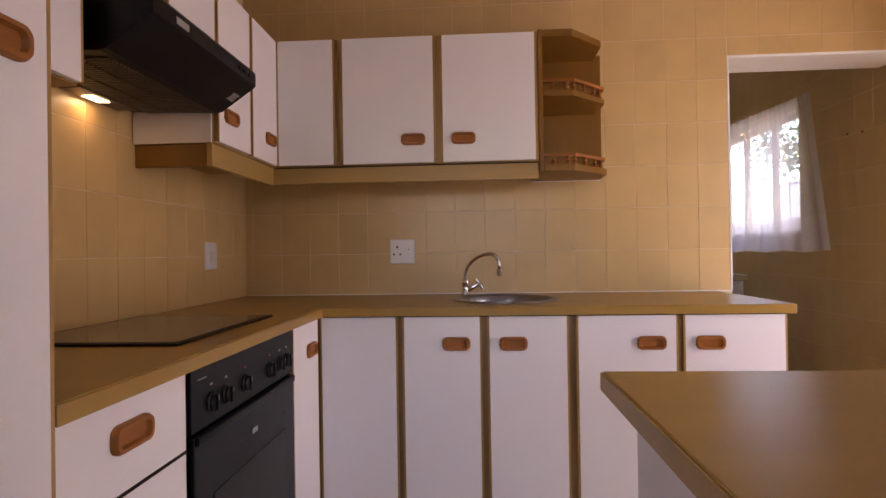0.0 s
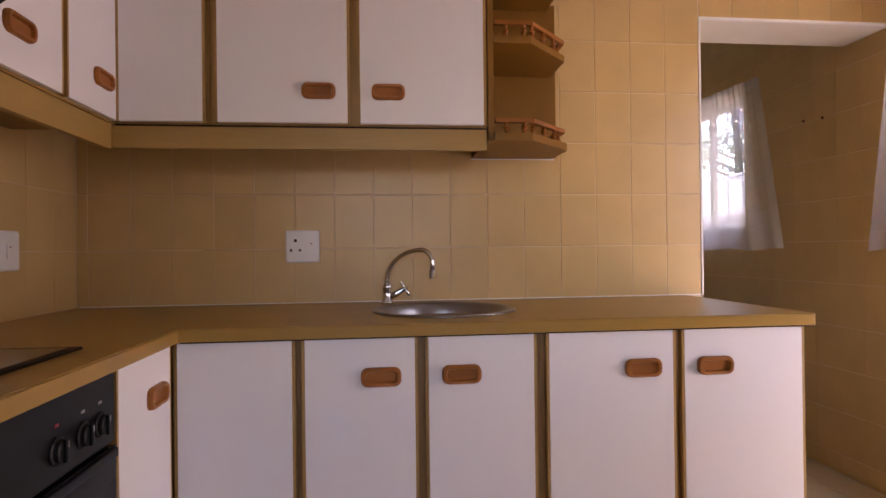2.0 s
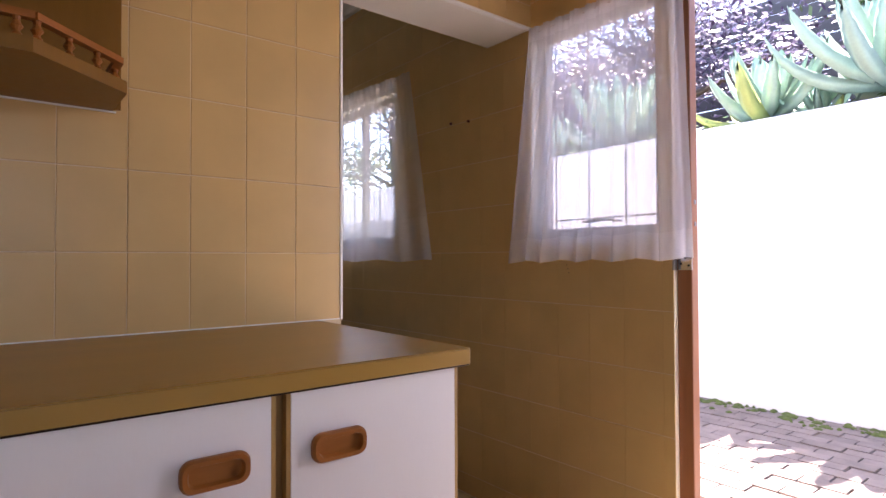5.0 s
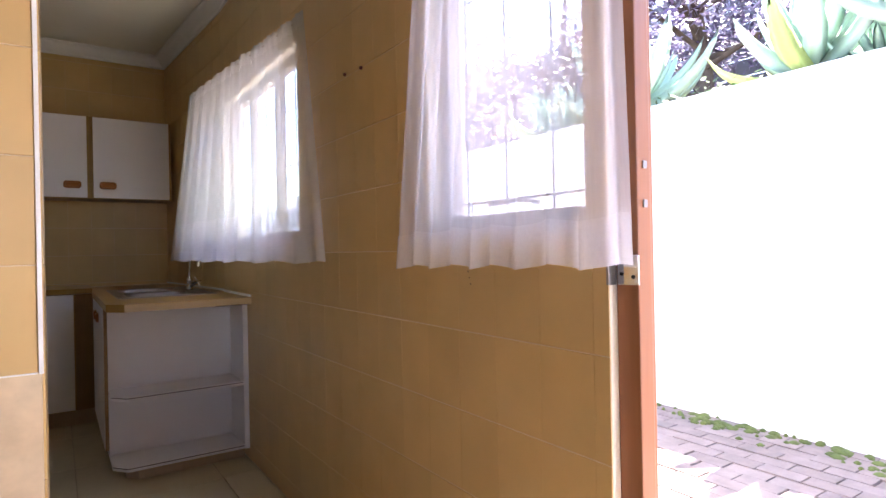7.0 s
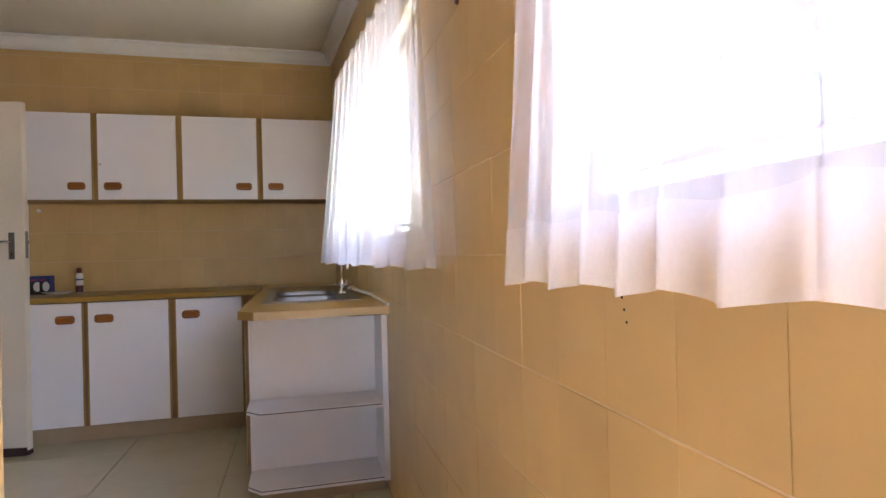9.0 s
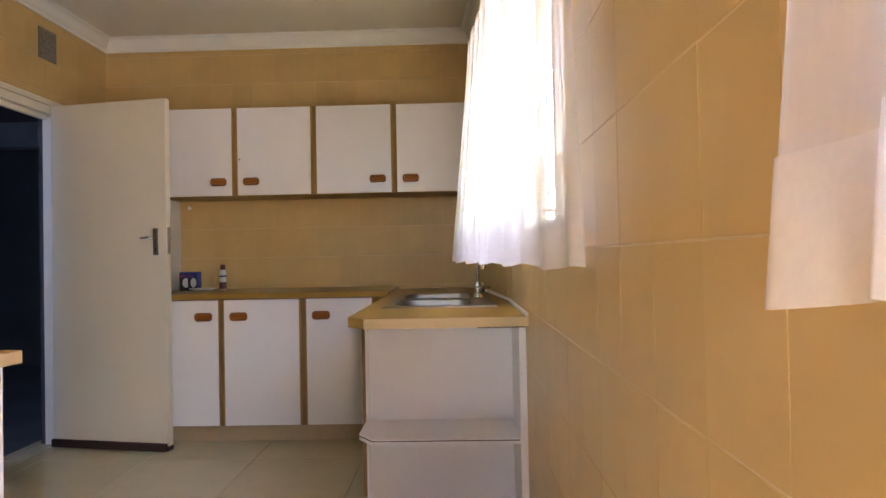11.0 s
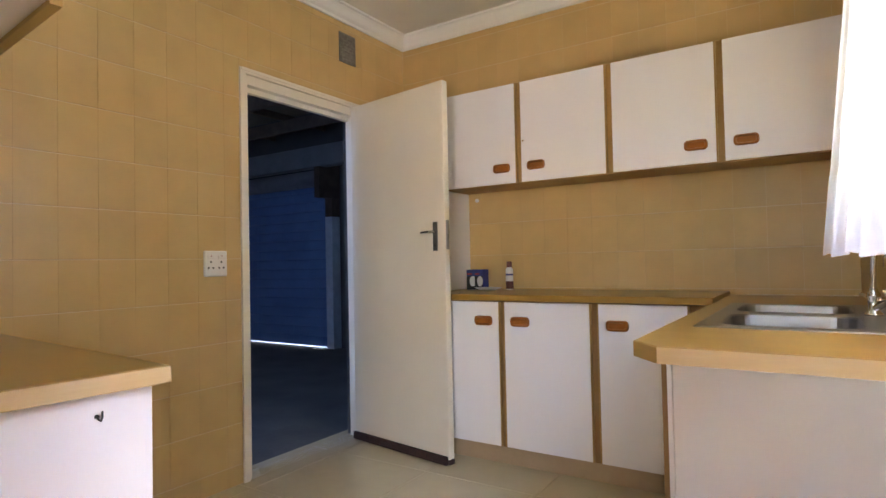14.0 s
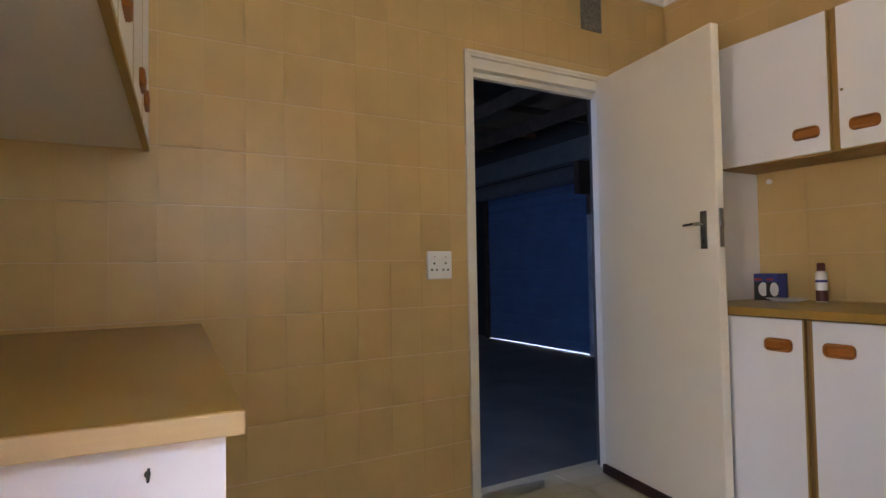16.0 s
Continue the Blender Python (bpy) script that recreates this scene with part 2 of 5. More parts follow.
def bridge(bm, a, b):
    for i in range(len(a)):
        j = (i + 1) % len(a)
        bm.faces.new((a[i], a[j], b[j], b[i]))


def tube(bm, pts, radius, sides=10, cap=True):
    """A tube along points; radius: one number or one for each point."""
    pts = [Vector(p) for p in pts]
    rr = radius if isinstance(radius, (list, tuple)) else [radius] * len(pts)
    rings, side = [], None
    for i, p in enumerate(pts):
        d = (pts[min(i + 1, len(pts) - 1)] - pts[max(i - 1, 0)]).normalized()
        if side is None:
            side = d.orthogonal().normalized()
        side = (side - d * side.dot(d)).normalized()
        up = d.cross(side)
        rings.append([bm.verts.new(p + rr[i] * (math.cos(a) * side + math.sin(a) * up)) for a in (2 * math.pi * k / sides for k in range(sides))])
    for a, b in zip(rings, rings[1:]):
        bridge(bm, a, b)
    if cap:
        bm.faces.new(rings[0][::-1])
        bm.faces.new(rings[-1])
    return bm


def turned(bm, cx, cy, profile, sides=20):
    """A lathed shape from (radius, height) pairs."""
    rings = [[bm.verts.new((cx + r * math.cos(2 * math.pi * k / sides), cy + r * math.sin(2 * math.pi * k / sides), z)) for k in range(sides)] for r, z in profile]
    for a, b in zip(rings, rings[1:]):
        bridge(bm, a, b)
    bm.faces.new(rings[0][::-1])
    bm.faces.new(rings[-1])
    return bm


def ring_frame(d0, d1, u0, u1, z0, z1, t, tz, axis):
    """A closed rectangular frame, d deep along an axis, with bars t wide and a bottom bar tz high."""
    bm = bmesh.new()
    outer, inner = [(u0, z0), (u1, z0), (u1, z1), (u0, z1)], [(u0 + t, z0 + tz), (u1 - t, z0 + tz), (u1 - t, z1 - t), (u0 + t, z1 - t)]
    put = (lambda d, u, z: (d, u, z)) if axis == "x" else (lambda d, u, z: (u, d, z))
    a, b, c, d = [[bm.verts.new(put(q, u, z)) for u, z in pts] for pts, q in ((outer, d0), (inner, d0), (inner, d1), (outer, d1))]
    for p, q in ((a, b), (b, c), (c, d), (d, a)):
        bridge(bm, p, q)
    return bm


def prism(bm, pts, z0, z1):
    a, b = loop(bm, pts, z0), loop(bm, pts, z1)
    bridge(bm, a, b)
    bm.faces.new(a[::-1])
    bm.faces.new(b)
    return bm


# ---- plan (metres) ----
XL, XR, YS, YB = -1.21, 2.018, 2.86, 3.12      # kitchen's hob wall, window wall, sink wall and its back
XG, YF, ZC = -0.655, 6.48, 2.64                 # scullery's garage wall and far wall, ceiling
XJ, ZL = 1.155, 2.0                             # end of the sink wall, soffit
CT = 0.885                                      # worktop height in the kitchen
CS = 0.876                                      # worktop height in the scullery
YK = -2.4                                       # kitchen's back wall

# ---- walls, floor, ceiling ----
W1 = (2.308, 2.86, 1.140, 1.98)                  # kitchen window: y0, y1, z0, z1
W2 = (3.85, 5.12, 1.152, 1.98)                   # scullery window
ED = (1.30, 2.256, 0.0, 2.06)                   # outer door opening
GD = (5.145, 5.985, 0.0, 2.04)                    # garage door opening


def slab_wall(name, u0, u1, z0, z1, holes, make, material, label):
    """A thick wall with openings cut through it. make: turns (u0, u1, z0, z1) into a box's extents."""
    bm = bmesh.new()
    us = sorted({u0, u1, *[h[0] for h in holes], *[h[1] for h in holes]})
    for a, b in zip(us, us[1:]):
        mid, at = (a + b) / 2, z0
        for h in sorted([h for h in holes if h[0] < mid < h[1]], key=lambda h: h[2]):
            if h[2] > at:
                box(bm, *make(a, b, at, h[2]))
            at = h[3]
        if at < z1:
            box(bm, *make(a, b, at, z1))
    return tagged(part(name, bm, material), label, "wall", kind="structure")


TT = 0.004
right_wall = slab_wall("wall_east", YK, YF + 0.3, -0.02, ZC, [W1, W2, ED], lambda a, b, c, d: (XR + TT, XR + 0.13, a, b, c, d), PLASTER, "yellow tiled outer wall with two windows and doorway")
sink_wall = slab_wall("wall_sink", XL - 0.25, XR + TT, -0.02, ZC, [(XJ, XR + TT, -0.02, ZL)], lambda a, b, c, d: (a, b, YS + TT, YB - TT, c, d), PLASTER, "tan tiled wall behind the round kitchen sink")
hob_wall = slab_wall("wall_hob", YK, YB, -0.02, ZC, [], lambda a, b, c, d: (XL - 0.25, XL - TT, a, b, c, d), PLASTER, "tan tiled wall behind the hob")
garage_wall = slab_wall("wall_garage", YB - TT, YF + 0.3, -0.02, ZC + 0.6, [GD], lambda a, b, c, d: (XG - 0.11, XG - TT, a, b, c, d), PLASTER, "yellow tiled wall with the garage doorway")
far_wall = slab_wall("wall_far", XG - TT, XR + TT, -0.02, ZC, [], lambda a, b, c, d: (a, b, YF + TT, YF + 0.25, c, d), PLASTER, "yellow tiled wall behind the scullery cupboards")
# back wall stays out of view; its opening is added for the fill
back_wall = slab_wall("wall_back", XL - 0.25, XR + 0.26, -0.02, ZC, [(-1.2, 0.8, 1.1, 2.1)], lambda a, b, c, d: (a, b, YK - 0.25, YK, c, d), PLASTER, "unseen plastered back wall with an opening added for fill")
tagged(part("ceiling", boxed(XL - 0.25, XR + 0.26, YK - 0.25, YF + 0.3, ZC, ZC + 0.1), CEILING), "plain cream painted ceiling board", "ceiling", kind="structure")
floor_scullery = tagged(part("floor_scullery", boxed(XG - 0.17, XR + 0.02, YB - 0.1, YF, -0.1, -0.006), FLOOR_GROUT), "cream polished scullery floor tiles", "floor", kind="structure")
floor = tagged(part("floor", boxed(XL - 0.25, XR + 0.02, YK, YB - 0.101, -0.1, -0.006), FLOOR_GROUT), "cream polished floor tiles with thin dark joints", "floor", kind="structure")

# eave added out of view; its depth keeps direct sun off the curtains
tagged(part("roof_eave", boxed(XR + 0.131, XR + 0.62, YK - 0.25, YF + 0.4, 2.5, 2.64), PLASTER), "added unseen eave that limits sun and sky", "eave", kind="structure")

# opening between kitchen and scullery: plastered edge strips
part("corner_strip", boxed(XJ - 0.004, XJ + 0.003, YS - 0.004, YS + 0.012, CT, ZL + 0.004), CORNICE, sink_wall)
part("soffit_strip", boxed(XJ, XR, YS - 0.003, YS + 0.012, ZL - 0.004, ZL + 0.006), CORNICE, sink_wall)


def cornice(name, pts):
    """A coved cornice along a line of wall corners (x, y), room to its left."""
    prof = [(0.0, -0.085), (0.012, -0.085), (0.014, -0.07), (0.03, -0.055), (0.05, -0.025), (0.062, -0.014), (0.078, -0.012), (0.078, 0.0), (0.0, 0.0)]
    bm = bmesh.new()
    rows = []
    for i, p in enumerate(pts):
        p = Vector((*p, 0))
        da = (p - Vector((*pts[i - 1], 0))).normalized() if i else None
        db = (Vector((*pts[i + 1], 0)) - p).normalized() if i + 1 < len(pts) else None
        na = Vector((-da.y, da.x, 0)) if da else None
        nb = Vector((-db.y, db.x, 0)) if db else None
        off = (na + nb) / (1 + na.dot(nb)) if na and nb else (na or nb)
        rows.append([bm.verts.new((p.x + off.x * d, p.y + off.y * d, ZC - 0.001 + z)) for d, z in prof])
    for a, b in zip(rows, rows[1:]):
        bridge(bm, a, b)
    return tagged(part(name, bm, CORNICE), "white coved plaster cornice", "cornice", kind="structure")


cornice("trim_scullery_cornice", [(XR, YB), (XR, 5.15), (1.905, YF), (XG, YF), (XG, YB)])

WX, WY = 1.905, 5.15
bm = prism(bmesh.new(), [(XR + 0.003, WY), (XR + 0.003, YF + 0.004), (WX + 0.003, YF + 0.004)], -0.006, ZC)
wedge_wall = tagged(part("wall_east_splay", bm, GROUT), "yellow tiled splayed end of the window wall", "wall", kind="structure")
tagged(part("trim_splay_sealant", prism(bmesh.new(), [(XR, WY), (WX, YF - 0.01), (WX - 0.009, YF - 0.01), (XR - 0.009, WY)], CS + 0.0003, CS + 0.012), CORNICE), "white sealant bead along the splayed wall", "sealant", kind="structure")

# ---- outer door frame ----
frame_thing = thing("door_1", pose(XR, 2.2, 0), "varnished brown timber outer door frame standing open", "door frame", kind="structure")
part("jamb", boxed(0.022, 0.062, 0.006, 0.056, -0.02, 2.06, bevel=0.004), TIMBER, frame_thing)
part("rebate", boxed(0.0625, 0.09, 0.022, 0.056, -0.02, 2.06, bevel=0.003), TIMBER, frame_thing)
part("jamb", boxed(0.022, 0.09, -0.90, -0.85, -0.02, 2.06, bevel=0.004), TIMBER, frame_thing)
part("head", boxed(0.022, 0.09, -0.85, 0.005, 2.01, 2.058, bevel=0.004), TIMBER, frame_thing)
plate = part("strike_plate", boxed(0.018, 0.0216, 0.004, 0.05, 1.03, 1.085, bevel=0.001), CHROME, frame_thing, "bright metal strike plate")
part("bracket", boxed(-0.004, 0.0176, 0.052, 0.058, 1.03, 1.085, bevel=0.001), STEEL, frame_thing, "zinc bracket")
for z, s in ((1.045, 0.015), (1.07, 0.027), (1.05, 0.04)):
    part("screw", tube(bmesh.new(), [(0.0165, s, z), (0.0182, s, z)], 0.0035), DARK_HOLE, frame_thing)
for z in (1.17, 1.24):
    part("latch_keeper", boxed(0.036, 0.046, 0.002, 0.0055, z, z + 0.014, bevel=0.001), STEEL, frame_thing)
part("threshold", boxed(0.022, 0.129, -0.85, 0.005, -0.02, 0.012, bevel=0.004), TIMBER, frame_thing)


# ---- windows ----
def steel_window(name, y0, y1, z0, z1, splits, label):
    w = thing(name, pose(XR + 0.07, y0, z0), label, "window", kind="structure")
    wide, high = y1 - y0, z1 - z0
    part("window_frame", ring_frame(-0.02, 0.02, 0, wide, 0, high, 0.035, 0.045, "x"), WINDOW_STEEL, w)
    edges = [0.035, *splits, wide - 0.035]
    for s in splits:
        part("mullion", boxed(-0.018, 0.018, s - 0.016, s + 0.016, 0.045, high - 0.035), WINDOW_STEEL, w)
    for a, b in zip(edges, edges[1:]):
        p = part("pane", boxed(-0.002, 0.002, a, b, 0.045, high - 0.035), GLASS, w)
        p.visible_shadow = False
    part("window_sill", boxed(-0.072, -0.021, 0.001, wide - 0.001, -0.0, 0.022, bevel=0.004), WINDOW_STEEL, w)
    n = max(2, round(wide / 0.16))
    for i in range(n + 1):
        y = 0.03 + (wide - 0.06) * i / n
        part("burglar_bar", tube(bmesh.new(), [(0.045, y, 0.0), (0.045, y, high)], 0.0036, 6), BAR_STEEL, w)
    for z in (0.085, 0.375, 0.645):
        part("burglar_bar", tube(bmesh.new(), [(0.053, 0.0, z), (0.053, wide, z)], 0.0036, 6), BAR_STEEL, w)
    part("stay", tube(bmesh.new(), [(-0.03, wide * 0.3, 0.06), (-0.05, wide * 0.3 + 0.05, 0.07), (-0.04, wide * 0.3 + 0.16, 0.065)], 0.005, 6), WINDOW_STEEL, w)
    return w


steel_window("window_1", *W1, [], "grey steel casement window with burglar bars")
steel_window("window_2", *W2, [0.42, 0.85], "wide grey steel window with burglar bars over the sink")


# ---- cabinets ----
def pull(parent, x, z, y=0.0, w=0.104, h=0.05):
    """A rounded recessed wooden pull on a front that faces -y."""
    bm = bmesh.new()
    lev = [(w, h, 0.018, 0.0), (w, h, 0.018, 0.007), (w - 0.006, h - 0.006, 0.016, 0.013), (w - 0.02, h - 0.018, 0.012, 0.0125), (w - 0.026, h - 0.024, 0.010, 0.004)]
    loops = []
    for a, b, r, d in lev:
        loops.append([bm.verts.new((px, y - d, pz)) for px, pz in rrect(x, z, a, b, min(r, b / 2 - 0.001), 4)])
    for a, b in zip(loops, loops[1:]):
        bridge(bm, a, b)
    bm.faces.new(loops[-1])
    return part("handle", bm, HANDLE, parent, "orange-brown wooden recessed handle", smooth=False)


def front(unit, x0, x1, z0, z1, side="", hz=None, name="door", wide_pull=0.104):
    """A white door with thin oak edging, or a drawer front ringed by a painted shadow line, before the plane y = 0."""
    e = 0.004 if name == "drawer" else 0.0075
    d = part(name, boxed(x0 + e, x1 - e, -0.019, -0.002, z0 + 0.003, z1 - 0.003, bevel=0.0015), WHITE, unit, "white laminate front")
    if name == "drawer":
        # dark ring that paints the shade in the joints between drawers
        part("edging", ring_frame(-0.018, -0.002, x0, x1, z0, z1, 0.0038, 0.0028, "y"), HOB_TRIM_AND_SHADOW, d, "painted shadow line round the drawer")
    else:
        for a, b in ((x0, x0 + e - 0.0002), (x1 - e + 0.0002, x1)):
            part("edging", boxed(a, b, -0.0185, -0.002, z0 + 0.003, z1 - 0.003), OAK, d, "oak edging")
    if side:
        hx = {"r": x1 - 0.095, "l": x0 + 0.095, "c": (x0 + x1) / 2}[side]
        pull(d, hx, hz, -0.019, wide_pull)
    return d


def carcass(unit, w, depth, z0, z1, kick=0.0, wood=None):
    body = part("body", boxed(0, w, 0.0, depth, z0, z1, bevel=0.001), wood or OAK, unit, "oak-edged carcass")
    if kick:
        part("kickboard", boxed(0.0, w, 0.05, depth, 0.0, z0 - 0.001), KICK, unit, "beige kickboard")
    return body


def base_unit(m, w, fronts, top, label, depth=0.62, bottom=0.105, group="kitchen base cupboards"):
    u = thing("base_cabinet", m, label, "cabinet", group)
    carcass(u, w, depth, bottom, top - 0.0325, kick=bottom, wood=OAK_DARK)
    for f in fronts:
        x0, x1, z0, z1, side, hz = f[:6]
        front(u, x0, x1, z0, z1, side, hz, name=f[6] if len(f) > 6 else "door", wide_pull=f[7] if len(f) > 7 else 0.104)
    return u


def wall_unit(m, w, z0, z1, fronts, label, depth=0.34, group="wall cupboards", lift=0.104):
    u = thing("wall_cabinet", m, label, "cabinet", group)
    carcass(u, w, depth, z0, z1)
    for x0, x1, side in fronts:
        front(u, x0, x1, z0 + 0.002, z1 - 0.002, side, z0 + lift)
    return u


YFB = 2.205                                     # carcass front of the sink run
DT = CT - 0.0335                                # tops of base doors
HB = 0.748                                      # pull height on base doors


def sink_run(x):
    return pose(x, YFB, 0)


base_unit(sink_run(-0.669), 0.324, [(0.02, 0.316, 0.108, DT, "", 0)], CT, "white blank corner cupboard panel under the worktop")
base_unit(sink_run(-0.345), 0.638, [(0.009, 0.306, 0.108, DT, "r", HB), (0.327, 0.625, 0.108, DT, "l", HB)], CT, "white double-door cupboard under the round sink")
base_unit(sink_run(0.293), 0.765, [(0.014, 0.379, 0.108, DT, "r", HB), (0.397, 0.762, 0.108, DT, "l", HB)], CT, "white double-door cupboard at the worktop end")

XHB = -0.669                                    # carcass front of the hob run


def hob_run(y):
    return pose(XHB, y, 0, 0, 0, 90)


HW = 0.110
base_unit(hob_run(0.834), 0.381, [(0.0005, 0.378, 0.688, DT, "c", 0.784, "drawer", HW), (0.0005, 0.378, 0.3985, 0.6865, "c", 0.555, "drawer", HW), (0.0005, 0.378, 0.108, 0.397, "c", 0.265, "drawer", HW)], CT, "white drawer unit with three drawers beside the oven", depth=0.535)
base_unit(hob_run(1.872), 0.31, [(0.010, 0.300, 0.108, DT, "r", HB)], CT, "narrow white cupboard in the corner beside the oven", depth=0.535)

tall = thing("tall_cabinet", pose(XHB + 0.016, -0.1, 0, 0, 0, 90), "tall white cupboard beside the drawer unit", "cabinet")
carcass(tall, 0.932, 0.545, 0.105, 2.3, kick=0.105)
front(tall, 0.004, 0.930, 0.11, 2.29, "r", 1.365)

# oven
oven = thing("oven", pose(XHB, 1.222, 0, 0, 0, 90), "black built-in oven with six knobs", "oven")
part("body", boxed(0.0, 0.645, 0.0, 0.53, 0.108, CT - 0.0335), BLACK, oven)
panel = part("control_panel", boxed(0.002, 0.643, -0.022, -0.001, 0.715, CT - 0.036, bevel=0.002), BLACK, oven)
for x in (0.09, 0.165, 0.275, 0.445, 0.525, 0.585):
    bm = turned(bmesh.new(), 0, 0, [(0.023, 0), (0.023, 0.003), (0.019, 0.005), (0.018, 0.011), (0.015, 0.013)], 18)
    box(bm, -0.0045, 0.0045, -0.018, 0.018, 0.012, 0.018, bevel=0.002)
    bmesh.ops.transform(bm, matrix=pose(x, -0.0222, 0.762, 90), verts=bm.verts)
    knob = part("knob", bm, BLACK, panel)
    part("knob_mark", boxed(x - 0.001, x + 0.001, -0.0412, -0.0403, 0.768, 0.778), PRINT, knob)
    part("dial_mark", boxed(x - 0.006, x + 0.006, -0.0232, -0.0222, 0.800, 0.805), RED_PRINT if x in (0.275, 0.445) else PRINT, panel)
for k in range(5):
    part("print", boxed(0.03 + 0.008 * k, 0.036 + 0.008 * k, -0.0232, -0.0222, 0.822, 0.825), PRINT, panel)
odoor = part("oven_door", boxed(0.004, 0.641, -0.026, -0.001, 0.13, 0.708, bevel=0.004), BLACK_GLASS, oven, "black glass oven door")
part("oven_window", boxed(0.09, 0.555, -0.0285, -0.0265, 0.2, 0.56, bevel=0.001), OVEN_GLASS, odoor)
part("handle_lip", boxed(0.012, 0.633, -0.034, -0.0265, 0.688, 0.706, bevel=0.003), BLACK, odoor)
part("badge", boxed(0.305, 0.338, -0.0285, -0.0266, 0.622, 0.636, bevel=0.001), PRINT, odoor)

# worktops
def worktop_kitchen():
    t = 0.032
    z0, z1 = CT - t, CT
    bm = bmesh.new()
    cx, cy, r = 0.066, 2.505, 0.212
    y0, y1 = 2.182, YS
    sq = []
    circ = []
    n = 48
    for i in range(n):
        a = 2 * math.pi * i / n
        c, s = math.cos(a), math.sin(a)
        circ.append((cx + r * c, cy + r * s))
        ys = (y1 - cy) if s > 0 else (cy - y0)
        k = min(0.26 / abs(c) if abs(c) > 1e-6 else 9, ys / abs(s) if abs(s) > 1e-6 else 9)
        sq.append((cx + k * c, cy + k * s))
    for x, y in ((cx - 0.26, y0), (cx + 0.26, y0), (cx - 0.26, y1), (cx + 0.26, y1)):
        i = min(range(n), key=lambda j: (sq[j][0] - x) ** 2 + (sq[j][1] - y) ** 2)
        sq[i] = (x, y)
    a, b = loop(bm, sq, z1), loop(bm, circ, z1)
    c, d = loop(bm, circ, z0), loop(bm, sq, z0)
    for p, q in ((a, b), (b, c), (c, d), (d, a)):
        bridge(bm, p, q)
    ob = tagged(part("worktop", bm, TOP), "mustard-brown laminate worktop running round the corner", "worktop")
    part("section", boxed(XL, cx - 0.26, y0, y1, z0, z1), TOP, ob)
    part("section", boxed(cx + 0.26, 1.082, y0, y1, z0, z1), TOP, ob)
    part("section", boxed(XL, -0.638, 0.8335, y0, z0, z1), TOP, ob)
    part("front_edge", boxed(-0.6375, 1.0825, y0 - 0.005, y0 - 0.0002, z0 - 0.001, z1 - 0.002, bevel=0.002), TOP, ob, "rounded front edge")
    # one dark strip for the laminate's lower line and the shadow beneath it
    part("edge_line", boxed(-0.630, 1.08, y0 - 0.0042, y0 - 0.0004, z0 - 0.0038, z0 - 0.0014), HOB_TRIM_AND_SHADOW, ob, "dark laminate line and painted shadow under the edge")
    part("front_edge", boxed(-0.6378, -0.633, 0.8335, y0 - 0.006, z0 - 0.001, z1 - 0.002, bevel=0.002), TOP, ob)
    part("end_edge", boxed(1.0825, 1.087, y0, y1 - 0.25, z0 - 0.001, z1 - 0.001, bevel=0.0015), TOP_EDGE, ob, "pale end strip")
    return ob


worktop_kitchen()
tagged(part("trim_sealant", boxed(-1.2, XJ - 0.006, YS - 0.003, YS - 0.0005, CT + 0.0003, CT + 0.0032), CORNICE), "thin white sealant line along the worktop", "sealant", kind="structure")

# hob
hob = thing("hob", pose(-0.95, 1.615, CT), "black glass hob set in the worktop", "hob")
part("frame", boxed(-0.232, 0.225, -0.295, 0.295, 0.0005, 0.006, bevel=0.002), HOB_TRIM_AND_SHADOW, hob, "dark brown metal frame")
part("glass", boxed(-0.216, 0.209, -0.277, 0.277, 0.0061, 0.0072, bevel=0.0004), HOB_GLASS, hob)

# round sink and tap
sink = thing("round_sink", pose(0.066, 2.505, CT), "round stainless steel sink bowl let into the worktop", "sink")
bm = bmesh.new()
prof = [(0.212, 0.0006), (0.228, 0.0008), (0.230, 0.004), (0.222, 0.007), (0.205, 0.006), (0.198, 0.0), (0.192, -0.03), (0.180, -0.12), (0.165, -0.145), (0.13, -0.155), (0.045, -0.16)]
rings = [loop(bm, [(r * math.cos(2 * math.pi * k / 48), r * math.sin(2 * math.pi * k / 48)) for k in range(48)], z) for r, z in prof]
for a, b in zip(rings, rings[1:]):
    bridge(bm, a, b)
part("bowl", bm, STEEL, sink, smooth=True)
part("drain", turned(bmesh.new(), 0, 0, [(0.046, -0.162), (0.044, -0.157), (0.03, -0.159)], 24), CHROME, sink)


